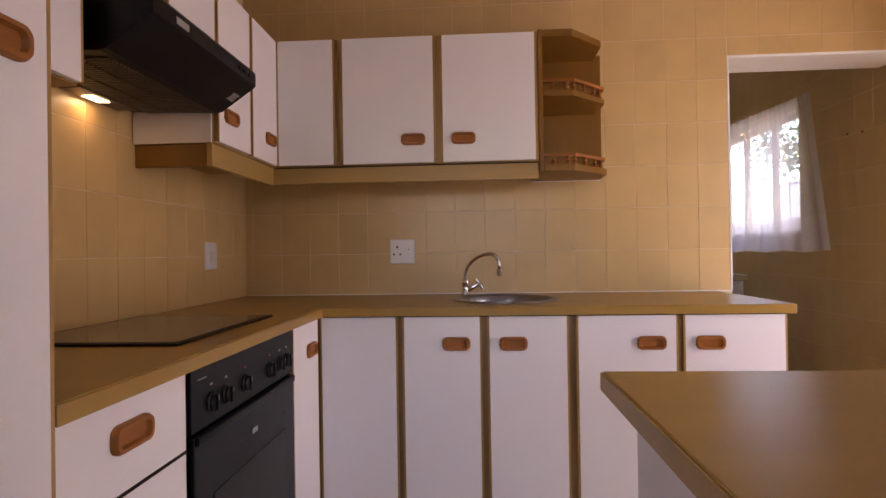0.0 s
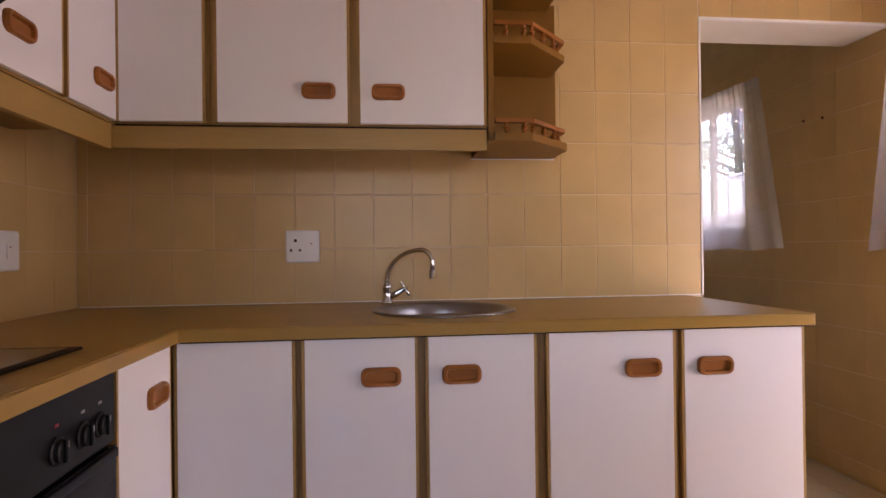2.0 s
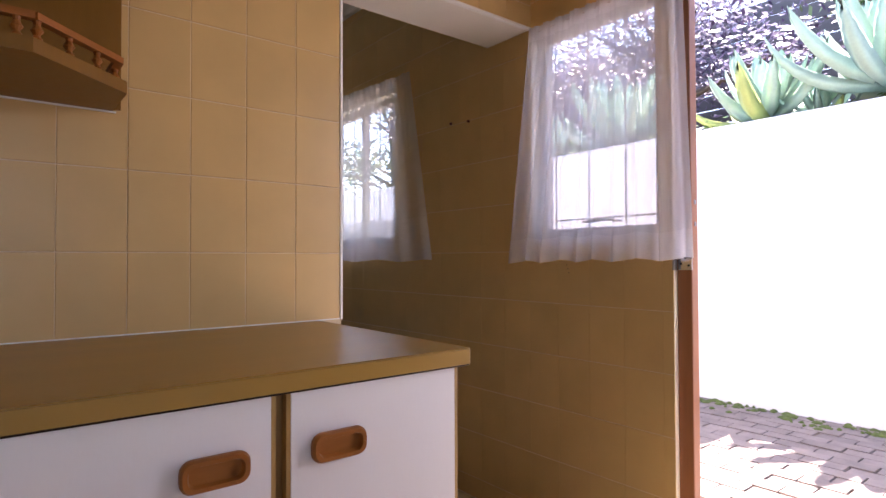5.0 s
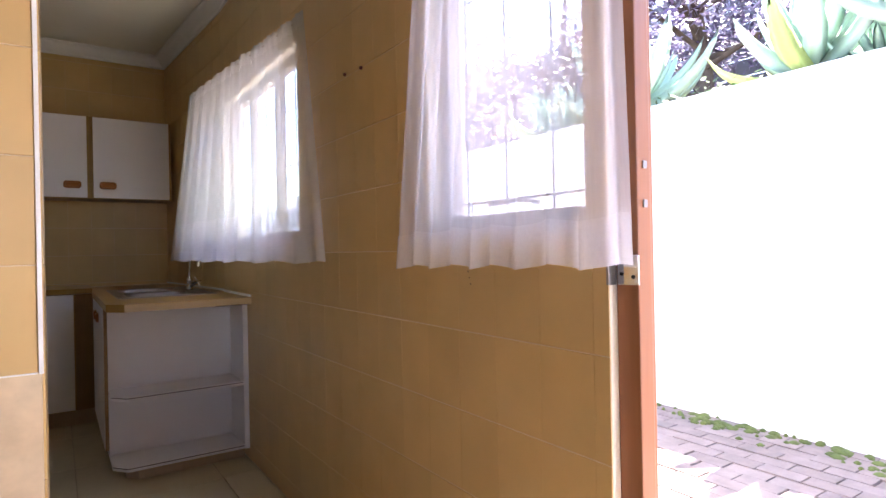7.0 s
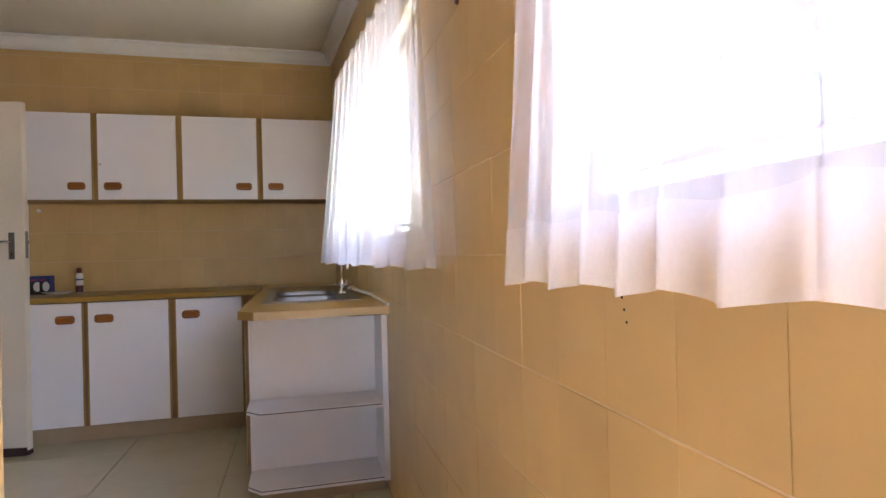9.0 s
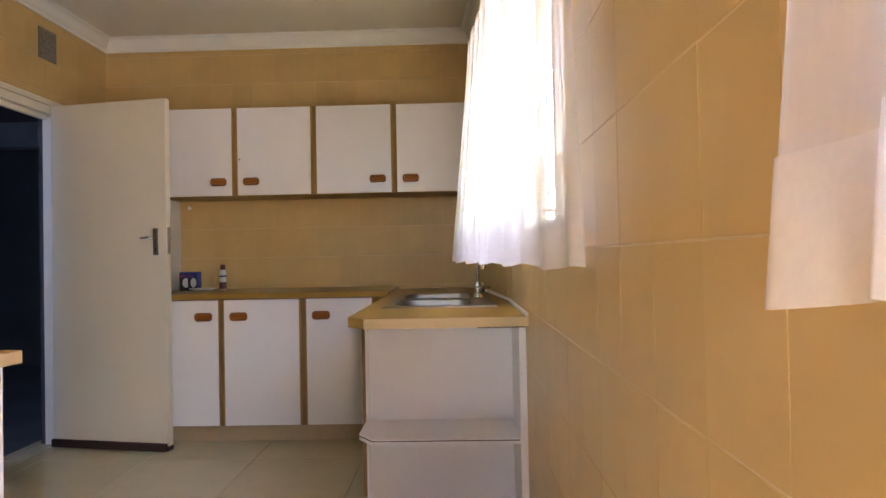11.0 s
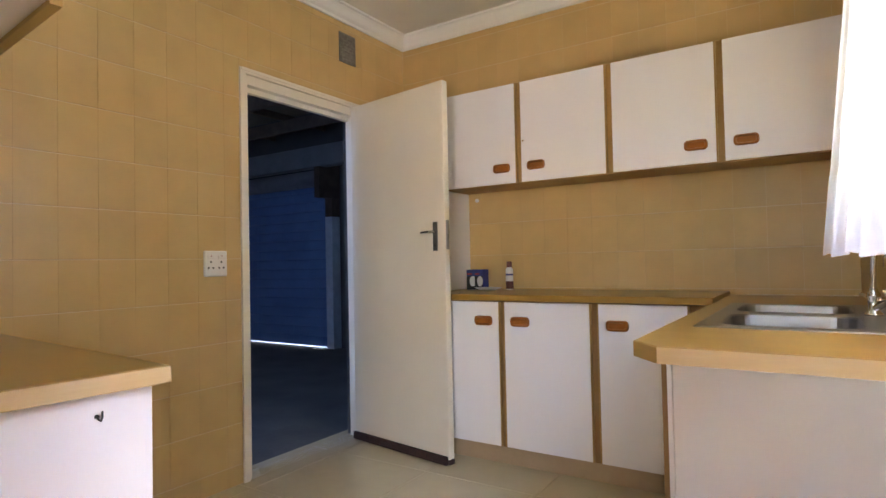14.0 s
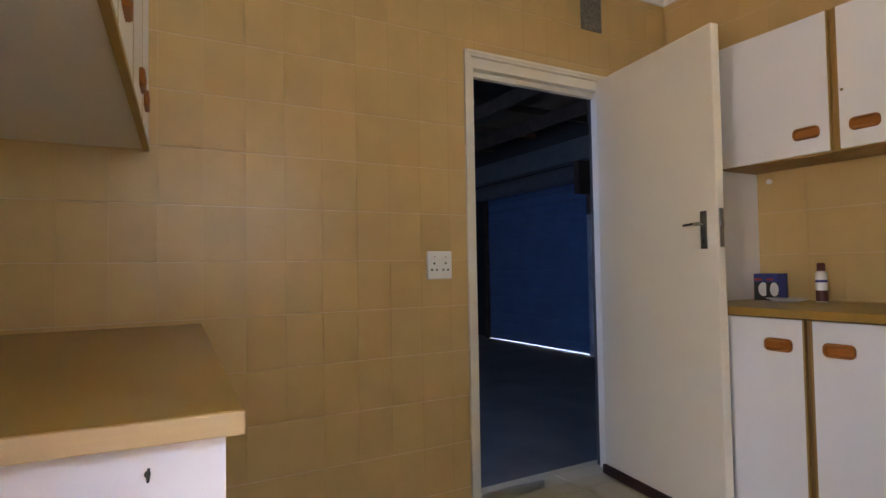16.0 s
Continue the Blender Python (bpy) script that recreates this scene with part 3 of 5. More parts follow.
def tap(m, label, reach, rise):
    """A swan-neck tap; the spout swings along local x."""
    t = thing("tap", m, label, "tap")
    part("base", turned(bmesh.new(), 0, 0, [(0.024, 0.0005), (0.024, 0.006), (0.017, 0.012), (0.015, 0.05), (0.018, 0.056), (0.018, 0.066), (0.012, 0.075), (0.011, 0.082)], 20), CHROME, t, smooth=True)
    pts = [(0, 0, 0.07)]
    for i in range(0, 9):
        a = math.pi / 2 * i / 8
        pts.append((0.76 * reach * (1 - math.cos(a)), 0, 0.085 + (rise - 0.085) * math.sin(a)))
    for i in range(1, 7):
        a = math.pi / 2 * i / 6
        pts.append((0.76 * reach + 0.24 * reach * math.sin(a), 0, rise - 0.05 * (1 - math.cos(a))))
    pts.append((reach, 0, rise - 0.075))
    part("spout", tube(bmesh.new(), pts, 0.0085, 12), CHROME, t, smooth=True)
    part("nozzle", tube(bmesh.new(), [(reach, 0, rise - 0.07), (reach, 0, rise - 0.075), (reach, 0, rise - 0.10)], [0.011, 0.0125, 0.0125], 14), CHROME, t)
    valve = part("valve", tube(bmesh.new(), [(0.006, 0.002, 0.022), (0.03, 0.012, 0.036), (0.056, 0.024, 0.052)], [0.011, 0.013, 0.008], 12), CHROME, t)
    bm = bmesh.new()
    for a in range(4):
        q = Vector((0.060, 0.026, 0.0545))
        d = Vector((-0.35, -0.3, 0.7)).normalized() if a % 2 else Vector((0.35, -0.8, 0.0)).normalized()
        d *= 1 if a < 2 else -1
        tube(bm, [q, q + d * 0.012, q + d * 0.026, q + d * 0.03], [0.005, 0.004, 0.0065, 0.004], 8)
    part("cross_handle", bm, CHROME, valve, smooth=True)
    return t


tap(pose(-0.110, 2.765, CT, 0, 0, -32), "chrome swan-neck tap beside the round sink", 0.185, 0.193)

# wall cupboards of the kitchen
UB, UT, YFU = 1.470, 2.022, 2.512
wall_unit(pose(-0.925, YFU, 0), 0.278, UB, UT, [(0.012, 0.268, "")], "blank white corner panel of the wall cupboards")
wall_unit(pose(-0.645, YFU, 0), 0.862, UB, UT, [(0.016, 0.423, "r"), (0.448, 0.855, "l")], "white double-door wall cupboard beside the open shelf")
XFU = -0.932
wall_unit(pose(XFU, 1.932, 0, 0, 0, 90), 0.58, UB, UT, [(0.006, 0.282, "l"), (0.298, 0.576, "r")], "white double-door wall cupboard beside the cooker hood", depth=0.26)
wall_unit(pose(XFU, 1.322, 0, 0, 0, 90), 0.608, 1.80, UT + 0.3, [(0.006, 0.30, "r"), (0.308, 0.602, "l")], "short white wall cupboard above the cooker hood", depth=0.26)
wall_unit(pose(XFU, 0.853, 0, 0, 0, 90), 0.434, UB, UT + 0.3, [(0.004, 0.430, "")], "white wall cupboard between tall cupboard and hood", depth=0.26)
valance = tagged(part("valance", boxed(-0.945, 0.216, YFU + 0.004, YFU + 0.024, 1.397, UB - 0.001, bevel=0.002), OAK_ALONG), "oak light valance under the wall cupboards", "valance")
# dark strip that paints the shadow between doors and valance
part("shadow_gap", boxed(-0.925, 0.216, YFU - 0.002, YFU + 0.0035, UB - 0.0055, UB - 0.0015), HOB_TRIM_AND_SHADOW, valance, "painted shadow line under the doors")
part("return", boxed(XFU - 0.024, XFU - 0.004, 1.936, YFU + 0.003, 1.392, UB - 0.001, bevel=0.002), OAK_ALONG, valance)
part("end_board", boxed(XL + 0.002, XFU - 0.025, 1.940, 1.958, 1.392, UB - 0.001, bevel=0.002), SHELF_OAK, valance, "orange-brown end board")
part("underside", boxed(XL + 0.004, XFU - 0.026, 1.956, YFU - 0.02, 1.445, 1.457), SHELF_OAK, valance, "brown underside board")
part("under_light", boxed(-1.02, -0.97, 1.98, 2.04, 1.438, 1.4445, bevel=0.002), HOB_GLASS, valance)
part("end_panel", boxed(XL + 0.004, XFU - 0.002, 1.9255, 1.9315, UB, UT), WHITE, valance, "white end panel")

# cooker hood
hood = thing("cooker_hood", pose(XL, 1.325, 1.565), "black cooker hood with slotted filter and lit lamp", "cooker hood")
bm = bmesh.new()
prof = [(0.006, 0.012), (0.006, 0.235), (0.30, 0.235), (0.425, 0.135), (0.432, 0.125), (0.432, 0.085), (0.425, 0.078), (0.318, 0.004), (0.30, 0.0)]
a, b = [[bm.verts.new((x, y, z)) for x, z in prof] for y in (0.002, 0.598)]
bridge(bm, a, b)
bm.faces.new(a)
bm.faces.new(b[::-1])
part("body", bm, BLACK, hood)
bm = bmesh.new()
for i in range(34):
    y = 0.05 + i * 0.0152
    for k in range(3):
        box(bm, 0.085 + k * 0.072, 0.148 + k * 0.072, y, y + 0.007, -0.004, 0.003)
part("filter", bm, HOOD_FILTER, hood, "slotted grease filter")["kind"] = "stuff"
part("lamp_frame", boxed(0.012, 0.075, 0.25, 0.51, -0.006, 0.011, bevel=0.002), HOOD_FILTER, hood)
part("lamp", boxed(0.024, 0.060, 0.325, 0.40, -0.009, -0.0065, bevel=0.001), LAMP, hood, "lit warm lamp glass")
part("badge", boxed(0.4325, 0.4345, 0.10, 0.16, 0.095, 0.113, bevel=0.001), PRINT, hood)
for y in (0.46, 0.49, 0.535):
    part("switch", boxed(0.4325, 0.437, y, y + 0.02, 0.1, 0.11, bevel=0.001), BLACK_GLASS, hood)
bm = bmesh.new()
for k in range(5):
    box(bm, -0.016 + k * 0.008, -0.0125 + k * 0.008, -0.012, 0.012, 0, 0.002)
for s in (-1, 1):
    box(bm, -0.022, 0.022, s * 0.014 - 0.0015, s * 0.014 + 0.0015, 0, 0.002)
bmesh.ops.transform(bm, matrix=pose(0.372, 0.555, 0.0405, 0, 180 - 34.6, 0) @ pose(0, 0, 0, 0, 0, 90), verts=bm.verts)
part("label", bm, PRINT, hood)
hl = new("hood_bulb", bpy.data.lights.new("hood_bulb", "AREA"))
hl.data.shape, hl.data.size, hl.data.size_y, hl.data.energy, hl.data.color = "RECTANGLE", 0.04, 0.08, 0.014, (1.0, 0.7, 0.38)
hl.matrix_world = look((XL + 0.043, 1.68, 1.553), (XL + 0.05, 1.68, 1.0))

# open corner shelf with gallery rails
rack = thing("corner_shelf", pose(0.219, YS, 1.427), "varnished oak open end shelf with turned gallery rails", "shelf")


def shelf_plan(grow=0.0):
    return [(0.02, -0.004), (0.02, -0.345 - grow), (0.145, -0.345 - grow), (0.30 + grow, -0.185), (0.30 + grow, -0.004)]


part("side_panel", boxed(0.0, 0.0195, -0.352, -0.003, 0.0, 0.605, bevel=0.002), SHELF_OAK, rack)
part("sealant_line", boxed(0.0, 0.325, -0.006, -0.001, -0.0045, -0.0005), CORNICE, rack, "thin white sealant line")
part("back_panel", boxed(0.0205, 0.335, -0.0035, -0.001, 0.004, 0.60), SHELF_OAK, rack)
for z, g, t in ((0.0, 0.018, 0.026), (0.318, 0.012, 0.022), (0.575, 0.0, 0.03)):
    sh = part("shelf", prism(bmesh.new(), shelf_plan(g), z, z + t), SHELF_OAK, rack)
    if z < 0.5:
        path = [Vector((0.024, -0.345, 0)), Vector((0.145, -0.345, 0)), Vector((0.302, -0.185, 0)), Vector((0.302, -0.03, 0))]
        bm = bmesh.new()
        for a, b in zip(path, path[1:]):
            d, nrm = (b - a).normalized(), Vector(((b - a).y, -(b - a).x, 0)).normalized() * 0.009
            prism(bm, [((a + nrm).x, (a + nrm).y), ((b + nrm + d * 0.003).x, (b + nrm + d * 0.003).y), ((b - nrm + d * 0.003).x, (b - nrm + d * 0.003).y), ((a - nrm).x, (a - nrm).y)], z + 0.062, z + 0.075)
        part("rail", bm, HANDLE, sh)
        for a, b, n in ((path[0], path[1], 2), (path[1], path[2], 3), (path[2], path[3], 2)):
            for i in range(n):
                q = a + (b - a) * ((i + (0.62 if n == 2 else 0.12)) / n)
                part("spindle", turned(bmesh.new(), q.x, q.y, [(0.006, z + t), (0.009, z + t + 0.005), (0.005, z + t + 0.011), (0.0105, z + t + 0.019), (0.005, z + t + 0.029), (0.007, z + 0.062)], 10), HANDLE, sh)

# island
isl = thing("island_unit", pose(0.2, -0.6, 0), "white island cupboard under a mustard worktop", "cabinet")
part("body", boxed(0.0, 0.9, 0.0, 1.60, 0.105, CT - 0.0325, bevel=0.001), WHITE, isl)
part("kickboard", boxed(0.05, 0.85, 0.05, 1.55, 0.0, 0.104), KICK, isl)
it = tagged(part("worktop", boxed(0.156, 1.15, -0.65, 1.045, CT - 0.032, CT, bevel=0.004), TOP), "mustard-brown laminate worktop on the island", "worktop")
part("end_edge", boxed(0.153, 0.1558, -0.648, 1.043, CT - 0.031, CT - 0.002), TOP, it)


# ---- sockets and switches ----
def wall_plate(name, m, label, category, w, h, rockers, holes):
    """A plate on a wall; local x along the wall, -y into the room."""
    p = thing(name, m, label, category)
    bm = bmesh.new()
    lo = [[bm.verts.new((x, -d, z)) for x, z in rrect(0, 0, a, b, 0.006, 3)] for a, b, d in ((w, h, 0.0), (w, h, 0.005), (w - 0.008, h - 0.008, 0.009))]
    bridge(bm, lo[0], lo[1])
    bridge(bm, lo[1], lo[2])
    bm.faces.new(lo[2])
    part("plate", bm, SOCKET, p)
    for x, z, a, b in rockers:
        part("rocker", boxed(x - a / 2, x + a / 2, -0.0125, -0.0092, z - b / 2, z + b / 2, bevel=0.001), SOCKET, p)
        part("rocker_mark", boxed(x - 0.003, x + 0.003, -0.0135, -0.0126, z + b / 4 - 0.002, z + b / 4 + 0.002), RED_PRINT, p)
    for x, z, r in holes:
        part("pin_hole", tube(bmesh.new(), [(x, -0.0088, z), (x, -0.0096, z)], r, 10), DARK_HOLE, p)
    return p


wall_plate("wall_socket", pose(-0.419, YS - 0.001, 1.096), "white three-pin wall socket above the worktop", "socket", 0.122, 0.12, [(0.032, 0.0, 0.022, 0.04)], [(-0.026, 0.022, 0.006), (-0.042, -0.014, 0.005), (-0.010, -0.014, 0.005)])
wall_plate("isolator_switch", pose(XL + 0.001, 2.472, 1.088, 0, 0, 90), "white cooker switch on the tiled wall", "switch", 0.10, 0.118, [(0.0, 0.0, 0.026, 0.045)], [])
wall_plate("wall_socket", pose(XG + 0.001, 4.964, 1.081, 0, 0, 90), "white double wall socket beside the garage door", "socket", 0.122, 0.122, [(-0.028, 0.032, 0.036, 0.016), (0.028, 0.032, 0.036, 0.016)], [(-0.028, 0.008, 0.005), (-0.040, -0.02, 0.005), (-0.016, -0.02, 0.005), (0.028, 0.008, 0.005), (0.040, -0.02, 0.005), (0.016, -0.02, 0.005)])

# ---- scullery cupboards along the far wall ----
SB, ST, YSU, YSB = 1.502, 2.075, 6.215, 5.94
wall_unit(pose(-0.15, YSU, 0), 0.502, SB, ST, [(0.014, 0.494, "r")], "white single-door wall cupboard behind the open door", depth=0.262, group="scullery wall cupboards", lift=0.092)
u = wall_unit(pose(0.352, YSU, 0), 0.512, SB, ST, [(0.014, 0.504, "l")], "white wall cupboard with a small lock", depth=0.262, group="scullery wall cupboards", lift=0.092)
part("lock", tube(bmesh.new(), [(0.035, -0.019, SB + 0.235), (0.035, -0.022, SB + 0.235)], 0.006, 12), CHROME, u, "small round lock")
wall_unit(pose(0.864, YSU, 0), 0.517, SB, ST, [(0.014, 0.509, "r")], "white single-door wall cupboard", depth=0.262, group="scullery wall cupboards", lift=0.092)
wall_unit(pose(1.381, YSU, 0), 0.52, SB, ST, [(0.014, 0.510, "l")], "white wall cupboard beside the window curtain", depth=0.262, group="scullery wall cupboards", lift=0.092)
tagged(part("side_panel", boxed(-0.155, -0.137, 6.20, YF - 0.001, CS + 0.0165, SB - 0.001, bevel=0.001), WHITE), "white board between worktop and wall cupboard", "panel")

SDT = CS - 0.020
g = "scullery base cupboards"
base_unit(pose(-0.13, YSB, 0), 0.498, [(0.006, 0.488, 0.108, SDT, "r", 0.755)], CS + 0.012, "white single-door base cupboard behind the open door", depth=0.53, group=g)
base_unit(pose(0.368, YSB, 0), 0.485, [(0.010, 0.472, 0.108, SDT, "l", 0.755)], CS + 0.012, "white single-door base cupboard", depth=0.53, group=g)
base_unit(pose(0.853, YSB, 0), 0.54, [(0.016, 0.42, 0.108, SDT, "l", 0.755)], CS + 0.012, "white corner base cupboard with chipped door", depth=0.53, group=g)


PS = CS - 0.005                                 # top of the worktop under the window


def worktop_scullery():
    z0, z1 = PS - 0.032, PS
    bm = bmesh.new()
    box(bm, -0.155, 1.3700, 5.905, YF, CS - 0.016, CS + 0.016, bevel=0.003)
    ob = tagged(part("worktop", bm, TOP), "mustard-brown laminate worktop along the far wall", "worktop")
    bm = bmesh.new()
    prism(bm, [(1.3720, 5.0), (1.3720, 4.66), (1.4400, 4.582), (XR, 4.582), (XR, 5.0)], z0, z1)
    ob = tagged(part("worktop", bm, TOP), "mustard-brown laminate worktop with a chamfered corner and oak edging", "worktop")
    part("section", boxed(1.3720, 1.475, 5.0, YF, z0, z1), TOP, ob)
    part("section", boxed(1.475, 1.905, 5.86, YF, z0, z1), TOP, ob)
    part("section", boxed(1.905, XR, 5.0, YF, z0, z1), TOP, ob)
    part("end_edge", prism(bmesh.new(), [(1.4390, 4.5815), (1.4380, 4.577), (XR - 0.001, 4.577), (XR - 0.001, 4.5815)], z0 - 0.004, z1 - 0.001), TOP_EDGE, ob, "pale oak end strip")
    part("end_edge", prism(bmesh.new(), [(1.3710, 4.661), (1.3670, 4.659), (1.4375, 4.577), (1.4390, 4.5815)], z0 - 0.004, z1 - 0.001), OAK_ALONG, ob, "chamfered corner strip")
    part("front_edge", boxed(1.3670, 1.3715, 4.661, 5.90, z0 - 0.004, z1 - 0.001), OAK_ALONG, ob)


worktop_scullery()
tagged(part("trim_scullery_sealant", boxed(XR - 0.009, XR - 0.0005, 4.585, 5.15, PS + 0.0003, PS + 0.012), CORNICE), "white sealant bead along the scullery worktop", "sealant", kind="structure")

sink2 = thing("double_sink", pose(1.69, 5.43, PS), "stainless steel double-bowl sink under the window", "sink")
n4 = 6
for s in (-1, 1):
    bm = bmesh.new()
    cy = s * 0.22
    o1 = rrect(0, cy, 0.48, 0.44, 0.002, n4)
    i1 = rrect(-0.025, cy, 0.34, 0.36, 0.07, n4)
    lv = [(o1, 0.005), (i1, 0.005), (rrect(-0.025, cy, 0.33, 0.35, 0.066, n4), 0.0), (rrect(-0.025, cy, 0.31, 0.33, 0.06, n4), -0.13), (rrect(-0.025, cy, 0.25, 0.27, 0.05, n4), -0.15)]
    ls = [loop(bm, p, z) for p, z in lv]
    for a, b in zip(ls, ls[1:]):
        bridge(bm, a, b)
    bm.faces.new(ls[-1])
    part("bowl", bm, STEEL, sink2)
bm = bmesh.new()
a, b, c = loop(bm, rrect(0, 0, 0.48, 0.88, 0.004, n4), 0.005), loop(bm, rrect(0, 0, 0.492, 0.892, 0.01, n4), 0.004), loop(bm, rrect(0, 0, 0.494, 0.894, 0.01, n4), 0.0005)
bridge(bm, a, b)
bridge(bm, b, c)
part("rim", bm, STEEL, sink2)
for s in (-1, 1):
    part("drain", turned(bmesh.new(), -0.025, s * 0.22, [(0.04, -0.152), (0.04, -0.146), (0.025, -0.148)], 20), CHROME, sink2)
tap(pose(1.875, 5.44, PS + 0.005, 0, 0, -82), "chrome swan-neck tap behind the double sink", 0.17, 0.25)

# peninsula under the window, with an open shelf end
pen = thing("sink_cabinet", pose(1.388, 4.92, 0), "white sink cupboard with open shelves in its end", "cabinet")
part("body", boxed(0.0, XR - 1.399, 0.0, 1.0, 0.063, PS - 0.033), WHITE, pen)
part("corner_post", boxed(0.0, 0.012, -0.016, -0.0005, 0.085, PS - 0.033), WHITE, pen)
part("kickboard", prism(bmesh.new(), [(0.06, 1.0), (0.06, -0.14), (0.11, -0.20), (XR - 1.400, -0.20), (XR - 1.400, 1.0)], 0.0, 0.062), KICK, pen, "beige kickboard")
for z in (0.064, 0.40):
    part("shelf", prism(bmesh.new(), [(0.0, -0.017), (0.0, -0.19), (0.06, -0.262), (XR - 1.416, -0.262), (XR - 1.416, -0.001), (0.013, -0.001)], z, z + 0.02), WHITE, pen, "white shelf with chamfered corner")
for z in (0.064, 0.40):
    part("edge_line", prism(bmesh.new(), [(0.0005, -0.1905), (0.0, -0.1925), (0.0595, -0.2645), (XR - 1.418, -0.2645), (XR - 1.418, -0.2625), (0.0605, -0.2625)], z + 0.0135, z + 0.0165), HOB_TRIM_AND_SHADOW, pen, "dark gap of peeling edging")
part("peeling_edge", boxed(0.45, XR - 1.402, -0.3455, -0.3432, PS - 0.0375, PS - 0.0345), HOB_TRIM_AND_SHADOW, pen, "dark peeling end of the worktop strip")
part("side_panel", boxed(XR - 1.415, XR - 1.3895, -0.266, -0.001, 0.063, PS - 0.033), WHITE, pen)
for y0, y1, s in ((0.01, 0.47, "r"), (0.49, 0.94, "l")):
    d = part("door", boxed(-0.019, -0.001, y0, y1, 0.108, SDT - 0.010, bevel=0.0015), WHITE, pen)
    hy = y1 - 0.08 if s == "r" else y0 + 0.08
    h = pull(d, 0, 0)
    h.matrix_local = pose(-0.019, hy, 0.755, 0, 0, -90)
for y in (0.0, 0.471, 0.941):
    part("oak_strip", boxed(-0.017, -0.001, y, y + 0.009 if y else y + 0.0095, 0.108, SDT - 0.010), OAK_DARK, pen)
for x in (0.30,):
    part("hook", tube(bmesh.new(), [(x, -0.001, 0.815), (x, -0.012, 0.815), (x, -0.016, 0.822)], 0.002, 6), DARK_HOLE, pen)

# counter and wall cupboard beside the garage wall
SKEW = pose(0.742, 3.90, 0, 0, 0, -4.3) @ pose(-0.742, -3.90, 0)
lc = thing("base_cabinet", SKEW @ pose(XG + 0.006, YB + 0.13, 0), "white base cupboard with a plain end panel and hook", "cabinet", g)
part("body", boxed(0.0, 1.366, 0.0, 0.622, 0.105, CS - 0.0185), WHITE, lc)
part("kickboard", boxed(0.0, 1.34, 0.0, 0.58, 0.0, 0.104), KICK, lc)
hook = part("hook", tube(bmesh.new(), [(1.3665, 0.53, 0.815), (1.375, 0.53, 0.811), (1.382, 0.531, 0.810), (1.3845, 0.532, 0.816), (1.3845, 0.532, 0.827)], 0.0016, 8), DARK_HOLE, lc, "small dark metal hook")
part("hook_plate", tube(bmesh.new(), [(1.3663, 0.53, 0.815), (1.369, 0.53, 0.815)], 0.004, 10), DARK_HOLE, lc)
lt = tagged(part("worktop", boxed(XG - 0.004, 0.742, YB + 0.12, 3.894, CS - 0.018, CS + 0.011, bevel=0.003), TOP, at=SKEW), "mustard-brown laminate worktop with pale oak end", "worktop")
part("end_edge", boxed(0.7425, 0.748, YB + 0.121, 3.894, CS - 0.020, CS + 0.010, bevel=0.0026), TOP_EDGE, lt, "pale oak end strip")
lu = wall_unit(pose(0.735, 3.70, 0, 0, 0, 175.3), 1.388, 1.497, 2.30, [(0.006, 0.345, "r"), (0.352, 0.69, "l"), (0.70, 1.035, "r"), (1.045, 1.382, "l")], "white wall cupboards with oak edging above the counter", depth=0.45, group="scullery wall cupboards", lift=0.092)
part("bottom_edging", boxed(-0.001, 1.387, -0.021, -0.003, 1.482, 1.4965), OAK_ALONG, lu, "oak strip under the doors")
part("underside", boxed(0.002, 1.384, -0.0025, 0.446, 1.490, 1.4965), WHITE, lu, "pale underside board")

# ---- garage door and its frame ----
gf = thing("door_2", pose(XG, 5.145, 0), "cream painted door frame to the dark garage", "door frame", kind="structure")
for a, b in ((-0.034, 0.0), (0.84, 0.872)):
    part("architrave", boxed(-0.004, 0.012, a, b, 0.0, 2.066, bevel=0.002), FRAME_PAINT, gf)
part("architrave", boxed(-0.004, 0.012, 0.0, 0.84, 2.04, 2.066, bevel=0.002), FRAME_PAINT, gf)
part("drip_moulding", boxed(0.0125, 0.018, -0.03, 0.868, 2.052, 2.068, bevel=0.002), FRAME_PAINT, gf)
part("jamb", boxed(-0.075, -0.0045, 0.0005, 0.020, 0.0, 2.04), FRAME_PAINT, gf)
part("jamb", boxed(-0.075, -0.0045, 0.820, 0.8395, 0.0, 2.04), FRAME_PAINT, gf)
part("head", boxed(-0.075, -0.0045, 0.0205, 0.8195, 1.992, 2.0395), FRAME_PAINT, gf)
part("door_stop", boxed(-0.075, -0.045, 0.0205, 0.030, 0.0, 1.9915), FRAME_PAINT, gf)
part("door_stop", boxed(-0.075, -0.045, 0.0305, 0.81, 1.966, 1.9915), FRAME_PAINT, gf)
# reveal takes the gloom-dark plaster colour so it doesn't look lit
part("lining", boxed(-0.11, -0.0755, 0.0002, 0.006, 0.0, 2.04), GARAGE_WALL, gf, "plaster reveal coloured dark for the garage gloom")
part("lining", boxed(-0.11, -0.0755, 0.834, 0.8398, 0.0, 2.04), GARAGE_WALL, gf, "plaster reveal coloured dark for the garage gloom")
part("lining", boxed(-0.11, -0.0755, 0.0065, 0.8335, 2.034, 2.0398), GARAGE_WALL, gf)

